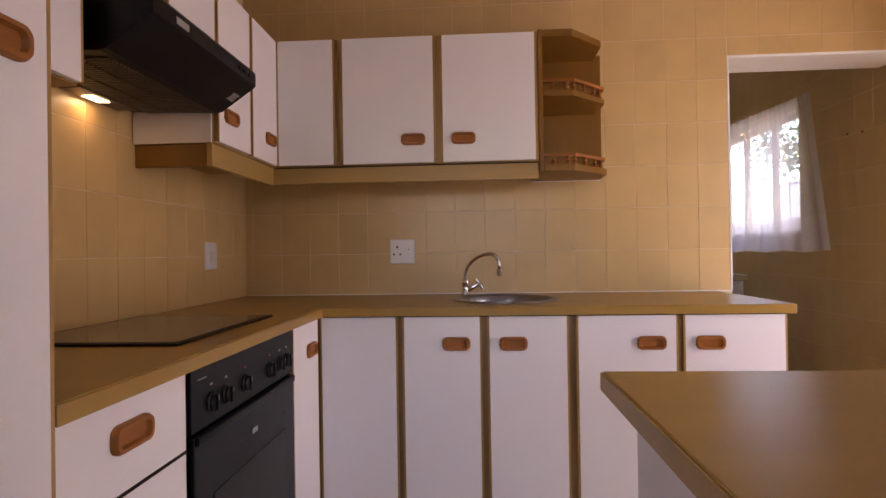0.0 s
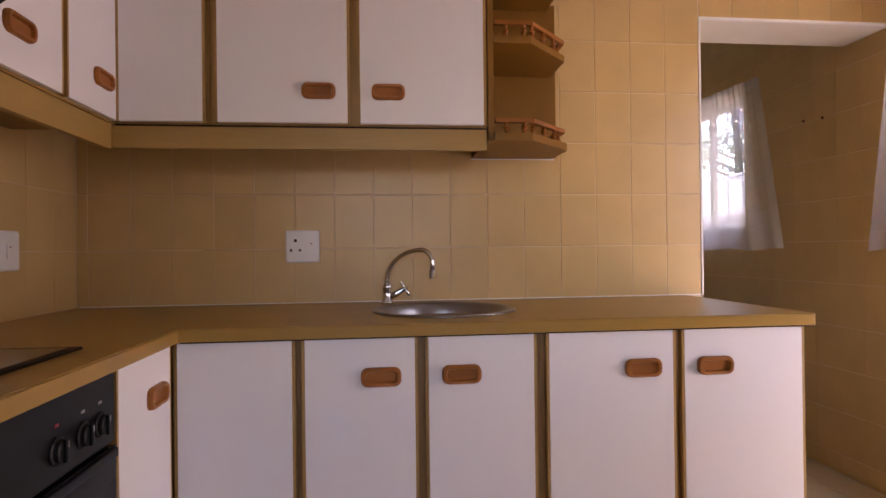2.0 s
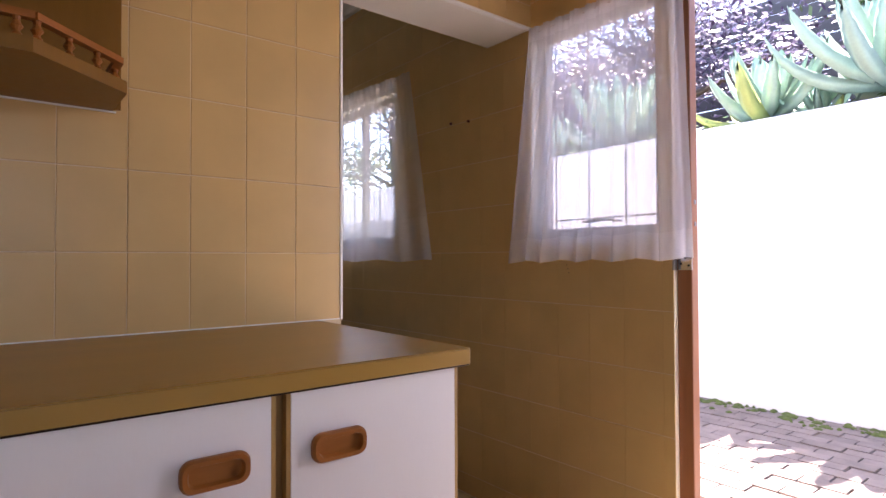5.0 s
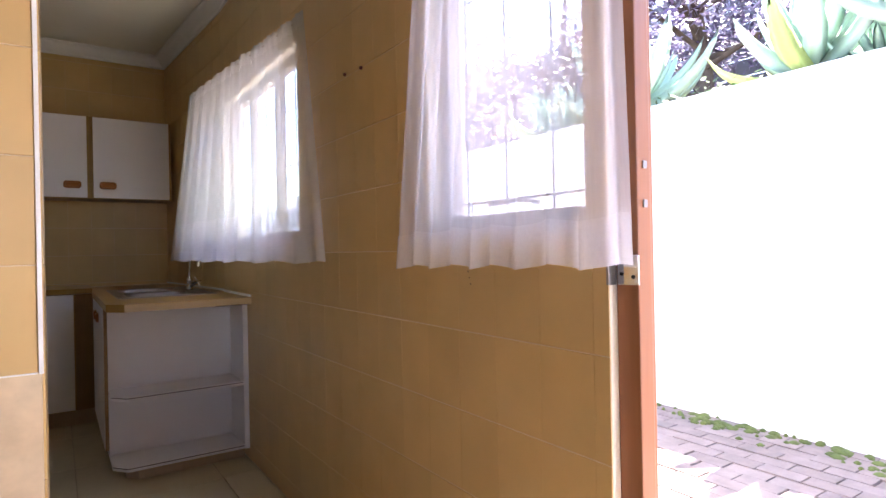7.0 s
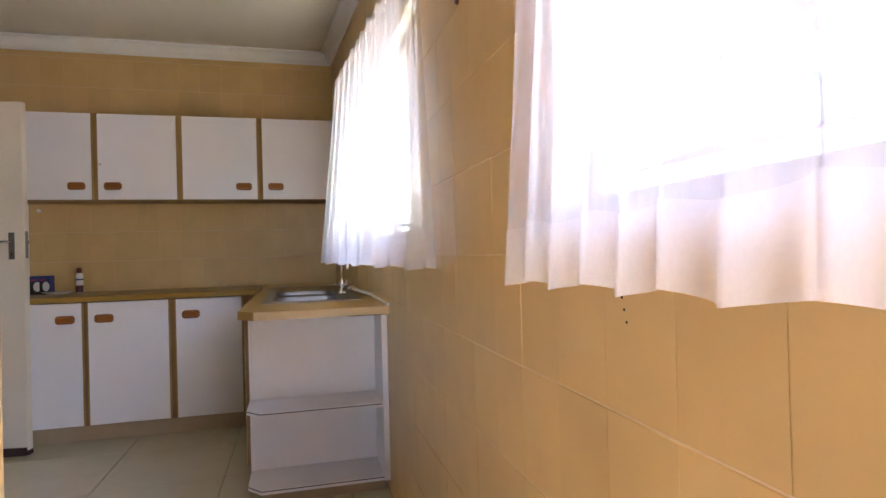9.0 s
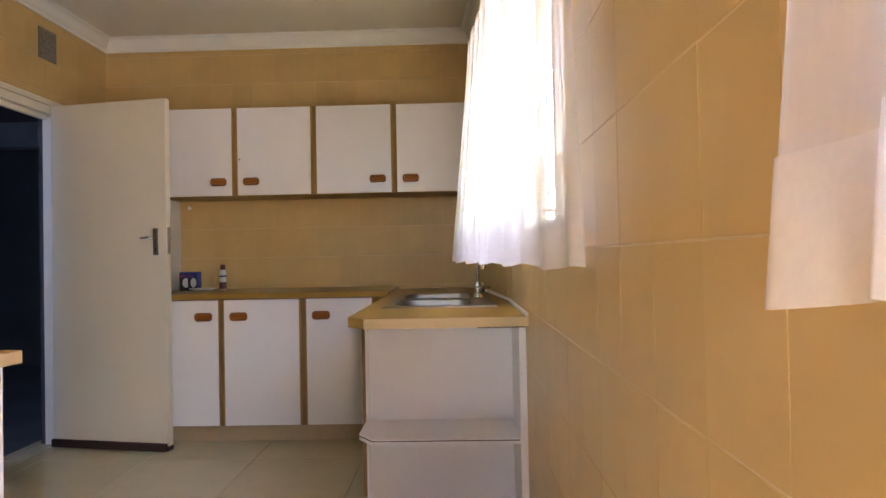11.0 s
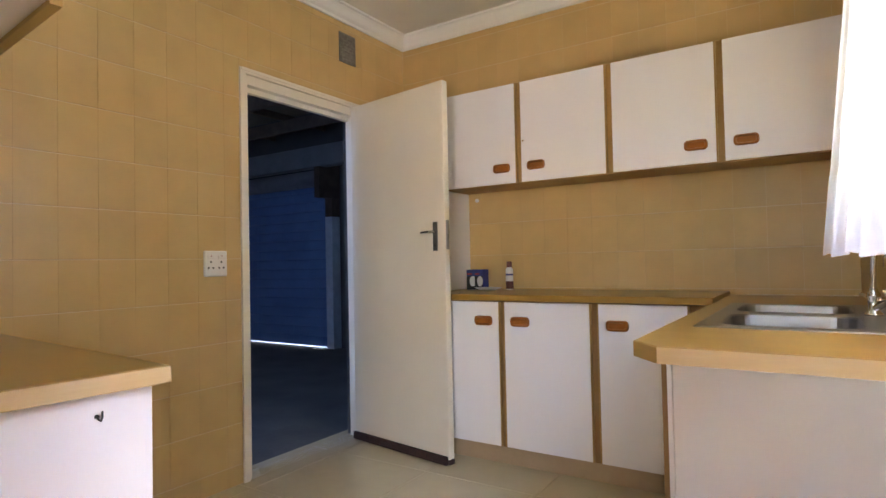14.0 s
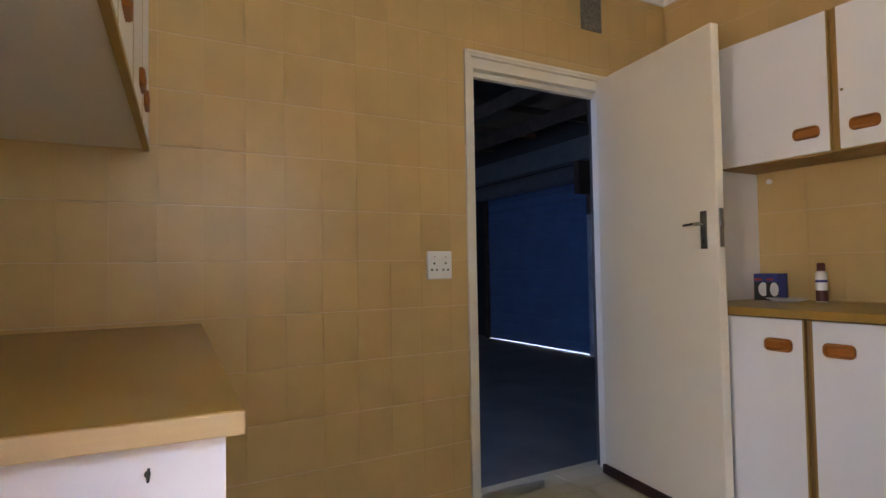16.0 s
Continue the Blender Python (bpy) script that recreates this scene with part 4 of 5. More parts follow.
leaf = thing("garage_door_leaf", pose(XG + 0.012, 5.965, 0, 0, 0, -9.0), "cream flush door standing open with a brown draught strip", "door")
part("panel", boxed(0.0, 0.765, -0.042, 0.0, 0.03, 2.035, bevel=0.006), DOOR_PAINT, leaf)
bm = bmesh.new()
box(bm, 0.0, 0.76, -0.062, -0.0425, 0.004, 0.05, bevel=0.006)
part("draught_strip", bm, SWEEP, leaf, "dark brown brush draught strip")
part("draught_strip", boxed(0.0, 0.765, -0.042, 0.0, 0.004, 0.029), SWEEP, leaf)
hp = part("handle_plate", boxed(0.683, 0.715, -0.0475, -0.0425, 1.128, 1.282, bevel=0.002), STEEL, leaf, "chrome lever handle plate")
part("lever", tube(bmesh.new(), [(0.70, -0.047, 1.228), (0.70, -0.08, 1.228), (0.69, -0.085, 1.228), (0.632, -0.083, 1.226), (0.626, -0.08, 1.225)], [0.008, 0.008, 0.008, 0.007, 0.005], 10), CHROME, hp)
part("keyhole", boxed(0.697, 0.701, -0.0482, -0.0476, 1.15, 1.167), DARK_HOLE, hp)
part("edge_plate", boxed(0.7652, 0.768, -0.032, -0.01, 1.133, 1.288), STEEL, leaf, "steel lock plate")
part("latch", boxed(0.7682, 0.776, -0.027, -0.015, 1.216, 1.236), STEEL, leaf)
for z in (0.25, 1.78):
    part("hinge", tube(bmesh.new(), [(-0.004, 0.004, z), (-0.004, 0.004, z + 0.1)], 0.006, 8), STEEL, leaf)

# vent grille
vent = thing("wall_vent", pose(XG, 5.906, 2.397, 0, 0, 90), "old grey metal wall vent above the door", "vent")
part("frame", boxed(-0.072, 0.072, -0.008, -0.0005, -0.092, 0.092, bevel=0.002), GREY_METAL, vent)
for k in range(9):
    part("slat", boxed(-0.062, 0.062, -0.012, -0.0085, -0.08 + k * 0.019, -0.068 + k * 0.019), GREY_METAL, vent)

# things on the far worktop
tagged(part("adhesive_pad", tube(bmesh.new(), [(-0.075, YF - 0.0105, 1.462), (-0.075, YF - 0.0015, 1.455)], [0.010, 0.014], 12), PAPER), "small cream blob of old adhesive on the tiles", "adhesive pad")
for x in (-0.062, 0.002):
    bx = thing("bulb_box", pose(x, 6.375, CS + 0.0165, 0, 0, 14 if x < 0 else -8), "small blue light bulb carton", "carton", "bulb cartons")
    part("carton", boxed(-0.031, 0.031, -0.03, 0.03, 0.0, 0.124, bevel=0.001), BLUE_BOX, bx)
    bm = bmesh.new()
    a = [bm.verts.new((0.010 + 0.022 * math.cos(i * math.pi / 10), -0.0308, 0.052 + 0.032 * math.sin(i * math.pi / 10))) for i in range(20)]
    bm.faces.new(a)
    part("bulb_picture", bm, PAPER, bx, "white bulb picture")
    part("dark_panel", boxed(-0.0308, 0.0308, -0.0304, -0.0301, 0.001, 0.084), DARK_HOLE, bx, "black lower half of the print")
    part("print_bar", boxed(-0.028, 0.005, -0.0308, -0.0302, 0.092, 0.102), RED_PRINT, bx)
bm = turned(bmesh.new(), 0, 0, [(0.045, 0.0), (0.052, 0.001), (0.088, 0.014), (0.090, 0.016), (0.086, 0.016), (0.05, 0.005)], 28)
bmesh.ops.scale(bm, vec=(1.0, 0.55, 1.0), verts=bm.verts)
tagged(part("dish", bm, PAPER, at=pose(0.086, 6.30, CS + 0.0165), smooth=True), "shallow oval white dish on the worktop", "dish")
can = thing("spray_can", pose(0.196, 6.37, CS + 0.0165), "white and dark red spray can with dark cap", "spray can")
part("body", turned(bmesh.new(), 0, 0, [(0.021, 0.0), (0.0225, 0.004), (0.0225, 0.122), (0.016, 0.132), (0.014, 0.135)], 20), PAPER, can, smooth=True)
part("label", turned(bmesh.new(), 0, 0, [(0.0228, 0.006), (0.0230, 0.008), (0.0230, 0.05), (0.0228, 0.052)], 20), BROWN_LABEL, can)
part("print", turned(bmesh.new(), 0, 0, [(0.0228, 0.086), (0.0229, 0.087), (0.0229, 0.096), (0.0228, 0.097)], 20), BLUE_BOX, can)
part("cap", turned(bmesh.new(), 0, 0, [(0.015, 0.135), (0.016, 0.137), (0.016, 0.164), (0.012, 0.17)], 16), BROWN_LABEL, can)
for y, z in ((3.37, 1.712), (3.245, 1.700)):
    tagged(part("wall_plug", tube(bmesh.new(), [(XR - 0.008, y, z), (XR - 0.0005, y, z)], [0.005, 0.007], 10), BROWN_LABEL), "small brown plug stuck in the tiled wall", "wall plug", "wall plugs")
for z in (1.03, 1.045, 1.015):
    tagged(part("drill_hole", tube(bmesh.new(), [(XR - 0.0015, 2.68 + (z - 1.03) * 0.3, z), (XR - 0.0005, 2.68 + (z - 1.03) * 0.3, z)], 0.0018, 8), DARK_HOLE), "small dark drill hole in the tiles", "hole", "drill holes")


# ---- curtains ----
def curtain(name, top_a, top_b, bot_a, bot_b, folds, hem, label, seed):
    """A gathered net curtain between two top points and two bottom points."""
    rnd = random.Random(seed)
    c = thing(name, Matrix.Identity(4), label, "curtain")
    nu, nv = folds * 12, 26
    ta, tb, ba, bb = (Vector(v) for v in (top_a, top_b, bot_a, bot_b))
    phase = [rnd.uniform(0.7, 1.3) for _ in range(folds + 2)]
    acc = np.cumsum(phase)
    amp = [rnd.uniform(0.5, 1.2) for _ in range(folds + 2)]

    def spot(u, v, out=0.0):
        p = (ta * (1 - u) + tb * u) * (1 - v) + (ba * (1 - u) + bb * u) * v
        along = (tb - ta).normalized()
        nrm = Vector((-abs(along.y), along.x * (1 if along.y > 0 else -1), 0)).normalized()
        f = np.interp(u * folds, acc - acc[0], np.arange(len(acc)))
        w = math.sin(2 * math.pi * f)
        a = np.interp(u * folds, np.arange(folds + 2), amp)
        deep = (0.007 + 0.007 * v) * a
        fine = 0.004 * math.sin(2 * math.pi * f * 3.1 + 1) * (1 - v) ** 2
        sag = 0.006 * math.sin(2 * math.pi * f * 0.5 + 0.6) * v
        q = p + nrm * (deep * (w + 0.6) + fine + out) + along * (0.008 * math.cos(2 * math.pi * f) * v)
        q.z += sag
        return q

    def sheet(v0, v1, out, n):
        bm = bmesh.new()
        g = [[bm.verts.new(spot(i / nu, v0 + (v1 - v0) * j / n, out)) for i in range(nu + 1)] for j in range(n + 1)]
        for j in range(n):
            for i in range(nu):
                bm.faces.new((g[j][i], g[j][i + 1], g[j + 1][i + 1], g[j + 1][i]))
        return bm

    part("cloth", sheet(0, 1, 0, nv), SHEER, c, smooth=True)
    part("hem", sheet(1 - hem, 1, 0.002, 6), HEM, c, "doubled hem", smooth=True)
    part("heading", sheet(0, 0.06, 0.0025, 3), HEM, c, "gathered heading", smooth=True)
    part("curtain_wire", tube(bmesh.new(), [ta + Vector((0.0, 0.02, -0.02)), tb + Vector((0.0, -0.02, -0.02))], 0.003, 6), WINDOW_STEEL, c)
    return c


curtain("net_curtain", (1.992, 2.20, 1.985), (1.992, 2.835, 1.985), (1.975, 2.155, 1.066), (1.975, 2.945, 1.056), 9, 0.095, "sheer white gathered net curtain over the kitchen window", 3)
curtain("net_curtain", (1.985, 3.66, 2.03), (1.845, 5.14, 2.03), (1.975, 3.45, 1.062), (1.755, 5.32, 1.062), 12, 0.22, "sheer white net curtain over the scullery sink window", 5)

# ---- outside: yard, garden wall, plants ----
tagged(part("ground", boxed(-400, 400, -400, 400, -0.6, -0.16), SOIL), "dry bare soil round the house", "ground", kind="structure")
GX = 4.62
yard = tagged(part("pavement", boxed(XR + 0.26, GX, -3.0, 18.0, -0.2, -0.062), SOIL), "clay brick paving outside the door with moss", "paving", kind="structure")
gw = tagged(part("garden_wall", boxed(GX, GX + 0.22, -3.0, 18.0, -0.2, 2.07, bevel=0.012), WALL_OUT), "white plastered retaining wall of the garden", "garden wall", kind="structure")
tagged(part("ground_terrace", boxed(GX + 0.22, 14.0, -3.0, 18.0, -0.2, 2.03), SOIL), "raised soil bed behind the white wall", "soil", kind="structure")


def agave(x, y, z, size, seed, count=26):
    rnd = random.Random(seed)
    a = thing("agave", pose(x, y, z, 0, 0, rnd.uniform(0, 360)), "pale green agave rosette on top of the wall", "agave", "agaves on the wall")
    for i in range(count):
        k = i / (count - 1)
        turn, lift = i * 137.5, 8 + 72 * k ** 1.2 + rnd.uniform(-6, 6)
        length = size * (1.0 - 0.35 * k) * rnd.uniform(0.85, 1.1)
        wide = size * 0.20 * rnd.uniform(0.85, 1.1)
        bm = bmesh.new()
        rows, n = [], 9
        for j in range(n + 1):
            s = j / n
            w = wide * (0.5 + 1.9 * s) * (1 - s) ** 0.75 + 0.002
            bend = radians(lift + 20 * (1 - k) * s * s - 14 * (1 - s))
            px, pz = length * s * math.cos(bend), length * s * math.sin(bend)
            cup = 0.35 * w
            rows.append([bm.verts.new(q) for q in ((px, -w / 2, pz + cup), (px, -w / 4, pz + cup * 0.25), (px, 0, pz), (px, w / 4, pz + cup * 0.25), (px, w / 2, pz + cup), (px, 0, pz - 0.18 * w - 0.004))])
        for p, q in zip(rows, rows[1:]):
            bridge(bm, p, q)
        bm.faces.new(rows[0])
        lf = part("leaf", bm, AGAVE_YELLOW if i < 4 and rnd.random() < 0.6 else AGAVE, a, smooth=True)
        lf.matrix_local = pose(0, 0, 0.03 + 0.10 * size * k, 0, 0, turn)
    return a


agave(GX + 0.38, 3.14, 2.06, 0.74, 1, 30)
agave(GX + 0.30, 2.36, 2.16, 0.85, 2, 34)
agave(GX + 0.45, 2.80, 2.03, 0.38, 3, 20)
agave(GX + 0.40, 4.45, 2.10, 0.85, 4, 30)
agave(GX + 0.40, 5.3, 2.06, 0.62, 5)


def leaf_cloud(bm, centres, count, spread, size, rnd):
    for _ in range(count):
        c = rnd.choice(centres)
        p = Vector(c) + Vector((rnd.gauss(0, spread), rnd.gauss(0, spread), rnd.gauss(0, spread * 0.8)))
        d = Vector((rnd.gauss(0, 1), rnd.gauss(0, 1), rnd.gauss(0, 0.7))).normalized()
        s = d.orthogonal().normalized()
        r = size * rnd.uniform(0.6, 1.3)
        bm.faces.new([bm.verts.new(q) for q in (p - d * r, p + s * r * 0.45, p + d * r, p - s * r * 0.45)])


def tree(x, y, z, high, wide, leaf, seed, count, label, size=0.045):
    rnd = random.Random(seed)
    t = thing("tree", pose(x, y, z), label, "tree")
    part("trunk", tube(bmesh.new(), [(0, 0, -0.1), (0.05, 0.02, high * 0.25), (0.0, 0.1, high * 0.6), (0.1, 0.1, high * 0.9)], [0.09, 0.075, 0.05, 0.02], 9), BARK, t)
    tips = []
    for i in range(16):
        a, h0 = rnd.uniform(0, 6.28), rnd.uniform(0.08, 0.6) * high
        r = wide * rnd.uniform(0.5, 1.0)
        tip = (r * math.cos(a), r * math.sin(a), h0 + rnd.uniform(0.0, 0.4) * high)
        part("limb", tube(bmesh.new(), [(0.0, 0.05, h0), (tip[0] * 0.5, tip[1] * 0.5, h0 + 0.6 * (tip[2] - h0)), tip], [0.03, 0.02, 0.006], 6), BARK, t)
        tips += [tip, (tip[0] * 0.6, tip[1] * 0.6, h0 + 0.7 * (tip[2] - h0)), (tip[0] * 0.8, tip[1] * 0.8, tip[2] + 0.1)]
    bm = bmesh.new()
    leaf_cloud(bm, tips, count, 0.24, size, rnd)
    part("crown", bm, leaf, t, "crown of small leaves")
    return t


tree(6.3, 4.6, 2.0, 2.6, 1.25, PURPLE, 11, 9000, "dark purple-leaved tree behind the wall")
tree(6.6, 6.6, 2.0, 2.8, 1.3, PURPLE, 12, 7000, "dark purple-leaved tree behind the wall")
tree(6.4, 8.6, 2.0, 2.9, 1.3, PURPLE, 14, 12000, "dark purple-leaved tree behind the wall")
tree(6.5, 10.6, 2.0, 3.0, 1.4, GREEN, 15, 6000, "dense green tree behind the wall", 0.07)
tree(6.7, 1.9, 2.0, 3.2, 1.2, GREEN, 13, 6000, "dense green tree behind the wall", 0.07)
for k, (x, y) in enumerate(((GX + 0.3, 3.75), (GX + 0.35, 2.0), (GX + 0.25, 4.7))):
    rnd = random.Random(40 + k)
    bm = bmesh.new()
    leaf_cloud(bm, [(x, y + d, 2.10) for d in (-0.3, -0.15, 0, 0.15, 0.3)], 260, 0.06, 0.03, rnd)
    tagged(part("ground_cover", bm, GREEN), "low green creeper along the wall top", "creeper", kind="stuff")
fence = thing("fence", pose(8.2, 0, 2.03), "weathered grey board fence behind the plants", "fence")
for i in range(6):
    part("post", boxed(0.05, 0.15, -1 + i * 2.2, -0.9 + i * 2.2, 0, 2.4), FENCE, fence)
for k in range(11):
    part("board", boxed(0.0, 0.03, -2.5, 11.5, 0.05 + k * 0.215, 0.25 + k * 0.215), FENCE, fence)

# ---- garage ----
GY0, GY1, GX0, GX1 = 3.4, 8.95, -8.2, XG - 0.11
gfl = tagged(part("floor_garage", boxed(GX0, GX1 - 0.001, GY0, GY1 + 0.4, -0.2, -0.05), CONCRETE), "worn concrete garage floor darkened for the gloom", "floor", kind="structure")
tagged(part("floor_doorstep", boxed(XG - 0.60, XG - 0.172, 5.152, 5.978, -0.2, -0.008, bevel=0.008), CONCRETE), "grey cement step at the garage doorway", "step", kind="structure")
GARAGE_PIECES = {
    "wall_garage_west": [(GX0 - 0.2, GX0, GY0, GY1, -0.2, 3.2)],
    # opening in the south wall is invented, to hold the blue fill
    "wall_garage_south": [(GX0 - 0.2, -1.45, GY0 - 0.2, GY0, -0.2, 3.2), (-0.80, GX1, GY0 - 0.2, GY0, -0.2, 3.2), (-1.45, -0.80, GY0 - 0.2, GY0, -0.2, 1.2), (-1.45, -0.80, GY0 - 0.2, GY0, 2.2, 3.2)],
    "wall_garage_north": [(GX0 - 0.2, -6.0, GY1, GY1 + 0.2, -0.2, 3.2), (-3.645, GX1, GY1, GY1 + 0.2, -0.2, 3.2), (-6.0, -3.645, GY1, GY1 + 0.2, 2.12, 3.2)],
    "wall_garage_return": [(XG - 0.11, XG - 0.06, YF + 0.3, GY1, -0.2, 3.2)],
}
# walls and roof take colours that hold the garage's shade
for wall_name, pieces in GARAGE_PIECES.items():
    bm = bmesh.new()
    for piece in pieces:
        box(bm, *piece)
    tagged(part(wall_name, bm, GARAGE_WALL), "garage wall coloured near black for the gloom", "wall", kind="structure")
tagged(part("ceiling_garage", boxed(GX0 - 0.2, GX1 + 0.05, GY0 - 0.2, GY1 + 0.2, 3.2, 3.25), ROOF), "roof sheeting coloured near black for the garage gloom", "roof", kind="structure")
for i in range(7):
    y = 3.6 + i * 0.9
    r = tagged(part("rafter", boxed(GX0 + 0.05, GX1 - 0.01, y, y + 0.05, 2.72, 2.87, bevel=0.004), RAFTER), "dark old roof timber in the garage", "rafter", "garage rafters")
for i in range(6):
    x = -6.8 + i * 1.0
    tagged(part("purlin", boxed(x, x + 0.05, GY0 + 0.1, GY1 - 0.1, 2.88, 2.96, bevel=0.004), RAFTER), "dark roof batten in the garage", "batten", "garage battens")
tagged(part("beam", boxed(-6.4, GX1 - 0.02, 8.55, 8.70, 2.35, 2.62, bevel=0.006), BEAM), "grey painted beam above the roller door", "beam")
rd = thing("roller_door", pose(-6.0, 8.86, 0), "blue-grey ribbed steel roller garage door, closed", "garage door")
bm = bmesh.new()
tube(bm, [(0.02, -0.16, 2.22), (2.3, -0.16, 2.22)], 0.11, 18)
part("drum", bm, BEAM, rd)
z, k = -0.036, 0
while z < 2.1:
    bm = bmesh.new()
    prof = [(0.006, 0.0), (-0.012, 0.004), (-0.016, 0.03), (-0.016, 0.09), (-0.008, 0.116), (0.006, 0.127), (0.004, 0.136), (0.008, 0.134), (0.008, 0.0)]
    zz = z + (0.002 if z > 0.65 else 0.0)
    a, b = [[bm.verts.new((x, yy, zz + dz)) for yy, dz in prof] for x in (0.0205, 2.2615)]
    bridge(bm, a, b)
    part("slat", bm, ROLLER, rd)
    z += 0.132
    k += 1
# this guide is coloured as lit; the left one stays dark
part("guide", boxed(2.262, 2.385, -0.06, 0.089, -0.05, 1.71, bevel=0.004), GALVANISED_LIT, rd, "galvanised guide channel coloured pale as if lit")
part("guide_top", boxed(2.262, 2.385, -0.06, 0.089, 1.7105, 2.1, bevel=0.004), RAFTER, rd, "dark steel bracket plate")
part("guide", boxed(-0.05, 0.02, -0.06, 0.089, -0.05, 2.1, bevel=0.004), RAFTER, rd)
part("bracket", boxed(2.31, 2.40, -0.30, 0.08, 1.95, 2.4, bevel=0.004), RAFTER, rd)
tagged(part("driveway", boxed(-9, -1, 9.36, 16, -0.25, -0.05), CONCRETE), "sunlit concrete drive outside the garage", "drive", kind="structure")

# ---- tiles, floor tiles and pavers ----
SHARED = {}


def tile_mesh(w, h, deep, material, edge=0.0011, side=None):
    """A tile lying in the local xz plane, face towards -y, one corner at the origin."""
    e = edge if side is None else side
    key = (round(w, 4), round(h, 4), round(deep, 4), material.name, e)
    if key not in SHARED:
        o = [(0, 0), (w, 0), (w, h), (0, h)]
        i = [(e, edge), (w - e, edge), (w - e, h - edge), (e, h - edge)]
        v = [(x, 0, z) for x, z in o] + [(x, -deep + 0.0012, z) for x, z in o] + [(x, -deep, z) for x, z in i]
        f = [(a, (a + 1) % 4, (a + 1) % 4 + 4, a + 4) for a in range(4)] + [(a + 4, (a + 1) % 4 + 4, (a + 1) % 4 + 8, a + 8) for a in range(4)] + [(8, 9, 10, 11)]
        me = bpy.data.meshes.new("tile")
        me.from_pydata(v, [], f)
        me.materials.append(material)
        SHARED[key] = me
    return SHARED[key]


TW, TH, GAP = 0.1452, 0.2018, 0.0022


def tile_wall(wall, m, u0, u1, z0, z1, holes, start_u, start_z, single=lambda u, z: True, upright=0.0015):
    """Tiles over a wall face. m: local x along the wall and -y out of it. holes: (u0, u1, z0, z1)."""
    field_v, field_f = [], []
    i0, i1 = math.floor((u0 - start_u) / TW), math.ceil((u1 - start_u) / TW)
    j0, j1 = math.floor((z0 - start_z) / TH), math.ceil((z1 - start_z) / TH)
    rnd = random.Random(wall.name)
    for i in range(i0, i1):
        for j in range(j0, j1):
            pieces = [(max(u0, start_u + i * TW), min(u1, start_u + (i + 1) * TW), max(z0, start_z + j * TH), min(z1, start_z + (j + 1) * TH))]
            for h in holes:
                left = []
                for a, b, c, d in pieces:
                    if b <= h[0] or a >= h[1] or d <= h[2] or c >= h[3]:
                        left.append((a, b, c, d))
                        continue
                    if a < h[0]:
                        left.append((a, h[0], c, d))
                    if b > h[1]:
                        left.append((h[1], b, c, d))
                    if c < h[2]:
                        left.append((max(a, h[0]), min(b, h[1]), c, h[2]))
                    if d > h[3]:
                        left.append((max(a, h[0]), min(b, h[1]), h[3], d))
                pieces = left
            for a, b, c, d in pieces:
                w, h = b - a - upright, d - c - GAP
                if w < 0.006 or h < 0.006:
                    continue
                me = tile_mesh(w, h, TT + rnd.choice((0, 0.0004, 0.0008) if upright > 0.001 else (0, 0.0001)), TILE, side=None if upright > 0.001 else 0.0002)
                at = m @ pose(a + upright / 2, 0, c + GAP / 2, rnd.uniform(-0.12, 0.12), 0, rnd.uniform(-0.08, 0.08))
                if single((a + b) / 2, (c + d) / 2):
                    ob = new("tile", me)
                    ob.parent = wall
                    ob.matrix_local = at
                else:
                    n = len(field_v)
                    field_v += [tuple(at @ v.co) for v in me.vertices]
                    field_f += [tuple(n + k for k in p.vertices) for p in me.polygons]
    if field_v:
        me = bpy.data.meshes.new("tile_field")
        me.from_pydata(field_v, [], field_f)
        me.materials.append(TILE_FIELD)
        ob = new("tile_field", me)
        ob.parent = wall
        ob["kind"] = "stuff"


def grout_sheet(wall, x0, x1, y0, y1, z0, z1, holes, axis):
    """The recessed grout behind a wall's tiles."""
    us = sorted({x0 if axis == "x" else y0, x1 if axis == "x" else y1, *[h[0] for h in holes], *[h[1] for h in holes]})
    bm = bmesh.new()
    for a, b in zip(us, us[1:]):
        at = z0
        for h in sorted([h for h in holes if h[0] < (a + b) / 2 < h[1]], key=lambda h: h[2]):
            if h[2] > at:
                box(bm, *((a, b, y0, y1) if axis == "x" else (x0, x1, a, b)), at, h[2])
            at = h[3]
        if at < z1:
            box(bm, *((a, b, y0, y1) if axis == "x" else (x0, x1, a, b)), at, z1)
    part("grout", bm, GROUT, wall)


g2 = 0.0012
grout_sheet(sink_wall, XL, XR, YS + g2, YS + TT - 0.0005, 0.02, ZC, [(XJ, XR, 0.0, ZL)], "x")
grout_sheet(hob_wall, XL - TT + 0.0005, XL - g2, YK, YS, 0.02, ZC, [], "y")
grout_sheet(garage_wall, XG - TT + 0.0005, XG - g2, YB, YF, 0.0, ZC, [(GD[0], GD[1], 0.0, GD[3])], "y")
grout_sheet(far_wall, XG, XR, YF + g2, YF + TT - 0.0005, 0.02, ZC, [], "x")
grout_sheet(right_wall, XR + g2, XR + TT - 0.0005, YK, YF, 0.0, ZC, [W1, W2, ED], "y")

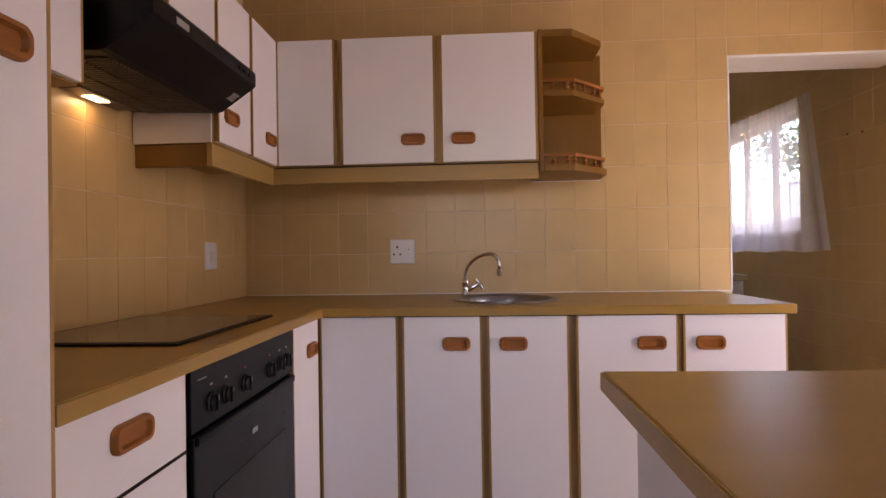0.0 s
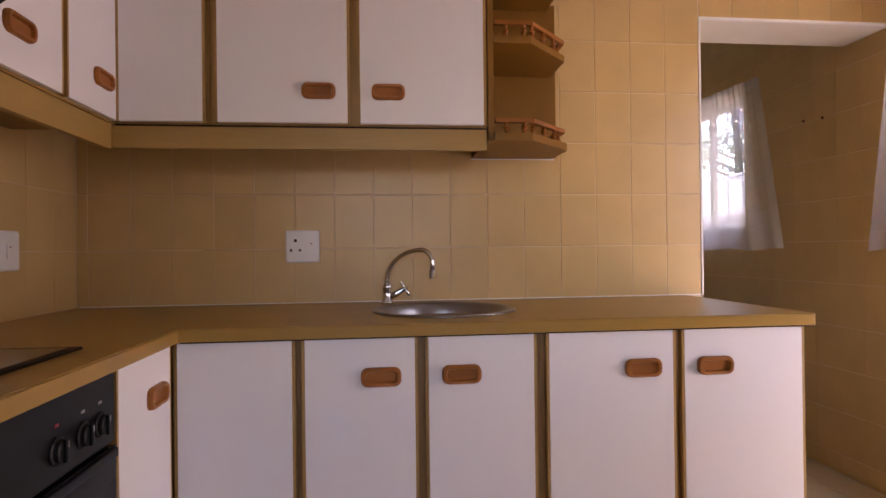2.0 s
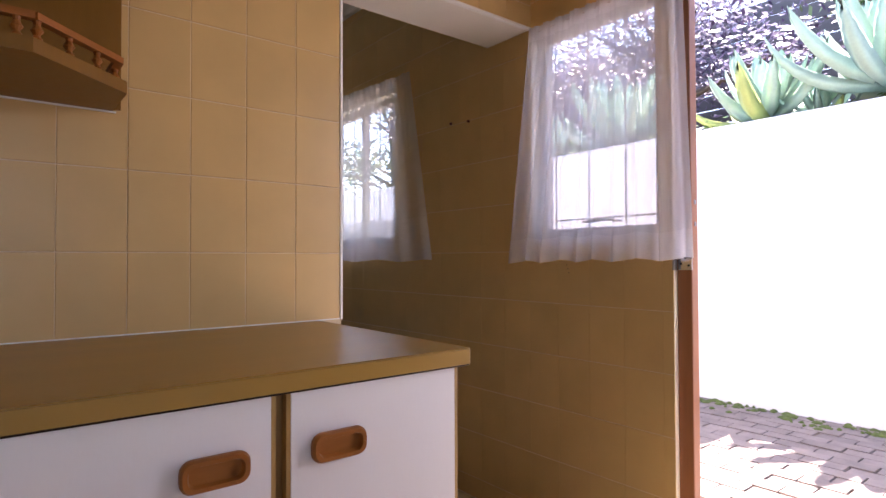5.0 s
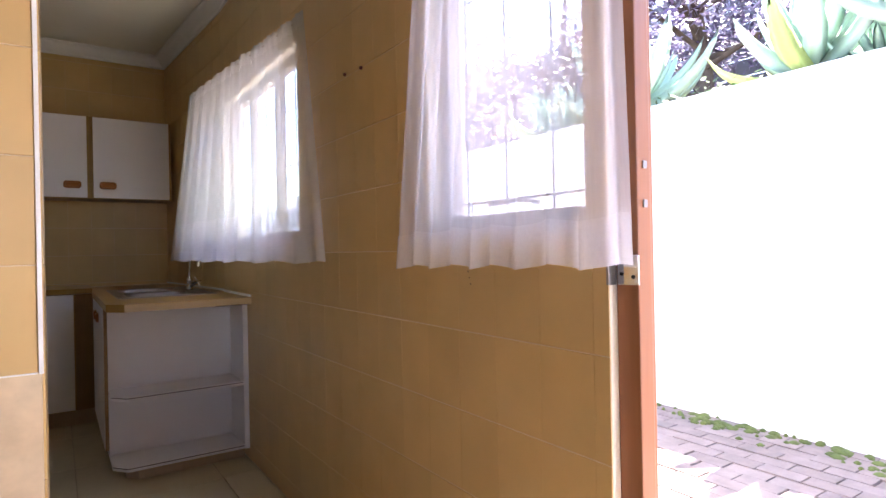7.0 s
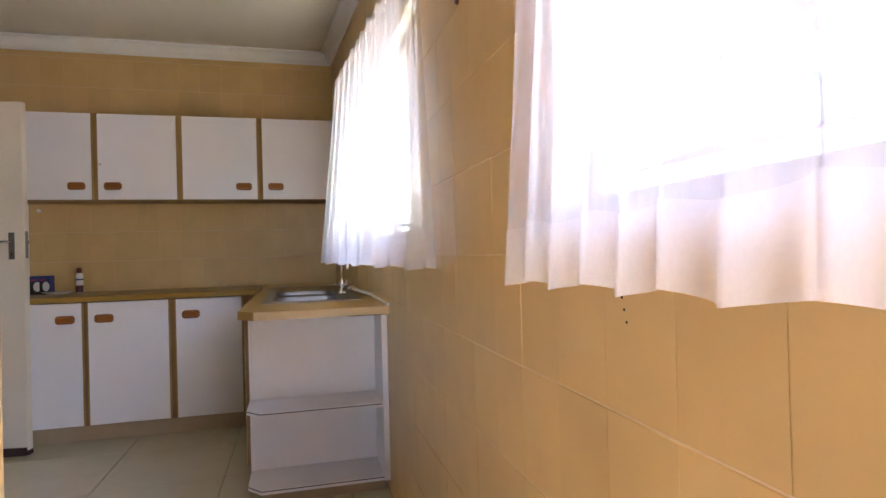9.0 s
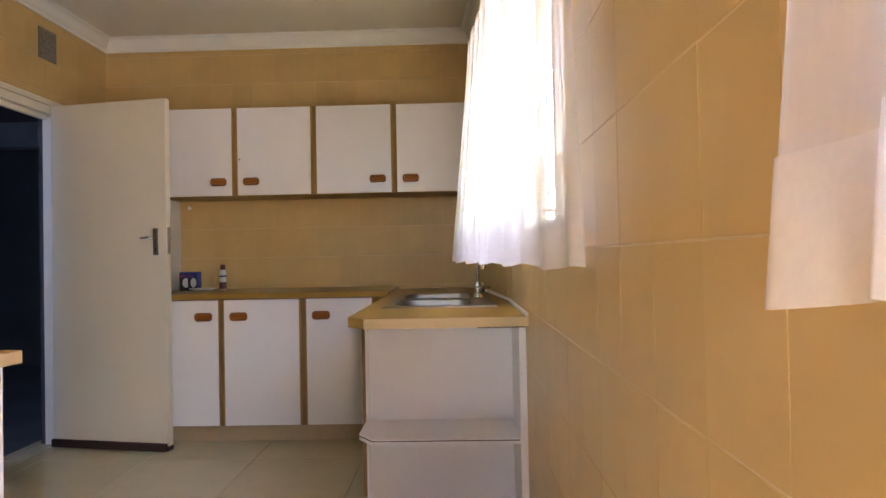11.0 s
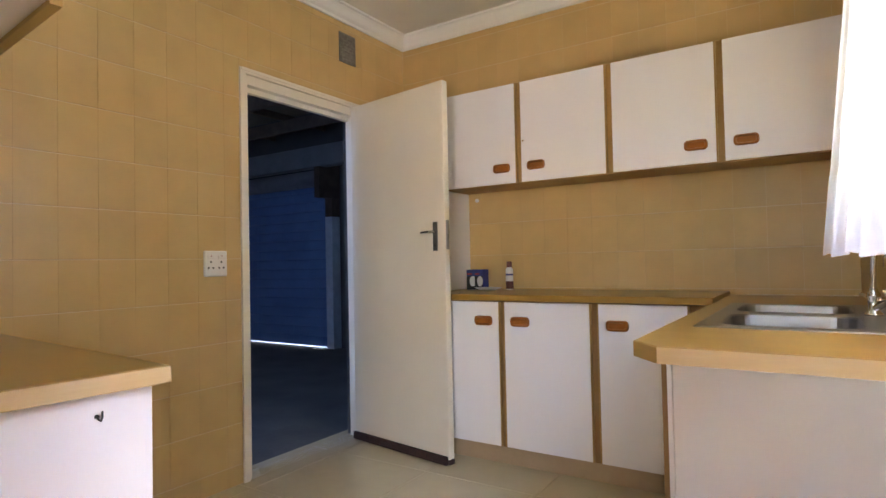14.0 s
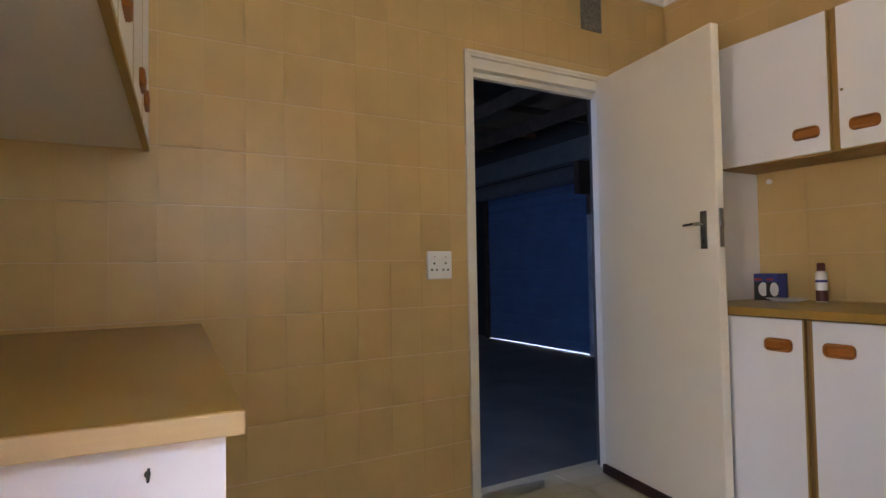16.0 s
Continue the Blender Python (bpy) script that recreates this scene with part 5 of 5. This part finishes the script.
tile_wall(sink_wall, pose(0, YS + TT, 0), XL, XR, CT, ZC, [(XJ, XR + 1, 0, ZL)], 0.570, CT)
tile_wall(hob_wall, pose(XL - TT, 0, 0, 0, 0, 90), 0.84, YS, CT, 2.3, [], YS - 14 * TW, CT)
tile_wall(garage_wall, pose(XG - TT, 0, 0, 0, 0, 90), YB, YF, 0.0, ZC, [(GD[0] - 0.034, GD[1] + 0.032, 0, GD[3] + 0.035)], 3.860, 1.104 - 6 * TH, lambda u, z: True, 0.0003)
tile_wall(far_wall, pose(0, YF + TT, 0), XG, XR, CS, ZC, [(-0.15, 1.9, SB + 0.01, ST - 0.01)], XG + 0.02, 1.104 - 2 * TH, lambda u, z: True, 0.0006)
holes_r = [(-W1[1], -W1[0], W1[2], W1[3]), (-W2[1], -W2[0], W2[2], W2[3]), (-ED[1], -ED[0], -1, ED[3])]
tile_wall(right_wall, pose(XR + TT, 0, 0, 0, 0, -90), -5.16, 1.2, 0.0, ZC, holes_r, -3.600 - 30 * TW, 1.098 - 6 * TH, lambda u, z: -5.2 < u < -2.2, 0.0006)

splay = math.atan2(XR - WX, YF - WY)
tile_wall(wedge_wall, pose(XR + TT, WY, 0) @ pose(0, 0, 0, 0, 0, -90 + math.degrees(splay)) @ pose(-(YF - WY) / math.cos(splay), 0, 0) @ pose((YF - WY) / math.cos(splay), 0, 0), -(YF - WY) / math.cos(splay), 0.0, CS, ZC, [], 0.0, 1.098 - 6 * TH)

# tiled end of the sink wall in the opening
for j in range(-5, 6):
    z0, z1 = max(0.0, CT + j * TH), min(ZL - 0.005, CT + (j + 1) * TH)
    if z1 - z0 > 0.02:
        part("tile", boxed(XJ + 0.0004, XJ + 0.005, YS + 0.013, YB - 0.003, z0 + 0.0012, z1 - 0.0012), TILE, sink_wall)

# polished floor tiles
for i in range(-4, 4):
    for j in range(-14, 3):
        x0, y0 = 0.642 + 0.6 * i, 5.69 + 0.6 * j
        inner = y0 + 0.3 > YB
        a, b, c, d = max(x0, XG - 0.17 if inner else XL), min(x0 + 0.6, XR), max(y0, YK), min(y0 + 0.6, YF)
        if b - a > 0.02 and d - c > 0.02:
            ob = new("floor_tile", tile_mesh(b - a - 0.003, d - c - 0.003, 0.006, FLOOR, 0.001))
            ob.parent = floor_scullery if inner else floor
            ob.matrix_local = pose(a + 0.0015, d - 0.0015, -0.006, -90)

# clay pavers in the yard
field_v, field_f = [], []
rnd = random.Random(9)
for j in range(0, 22):
    for i in range(0, 62):
        x0 = XR + 0.27 + 0.106 * j
        y0 = -2.8 + 0.208 * i + (0.104 if j % 2 else 0)
        if x0 + 0.1 > GX or y0 > 7.8:
            continue
        me = tile_mesh(0.1, 0.2, 0.06, PAVER, 0.004)
        at = pose(x0 + rnd.uniform(0, 0.004), y0 + 0.2, -0.062 + rnd.uniform(-0.004, 0.004), -90 + rnd.uniform(-0.6, 0.6), rnd.uniform(-0.6, 0.6), rnd.uniform(-0.8, 0.8))
        if x0 > 3.3 and 2.0 < y0 < 4.6:
            ob = new("paver", me)
            ob.parent = yard
            ob.matrix_local = at
        else:
            n = len(field_v)
            field_v += [tuple(at @ v.co) for v in me.vertices]
            field_f += [tuple(n + k for k in p.vertices) for p in me.polygons]
me = bpy.data.meshes.new("paver_field")
me.from_pydata(field_v, [], field_f)
me.materials.append(PAVER_FIELD)
ob = new("paver_field", me)
ob.parent = yard
ob["kind"] = "stuff"
bm = bmesh.new()
for _ in range(260):
    x, y = GX - abs(rnd.gauss(0, 0.12)) - 0.01, rnd.uniform(1.2, 5.5)
    r = rnd.uniform(0.012, 0.04)
    turned(bm, x, y, [(r, -0.01), (r * 0.8, 0.004), (r * 0.3, 0.012)], 6)
tagged(part("moss", bm, MOSS), "green moss cushions along the wall foot", "moss", kind="stuff")
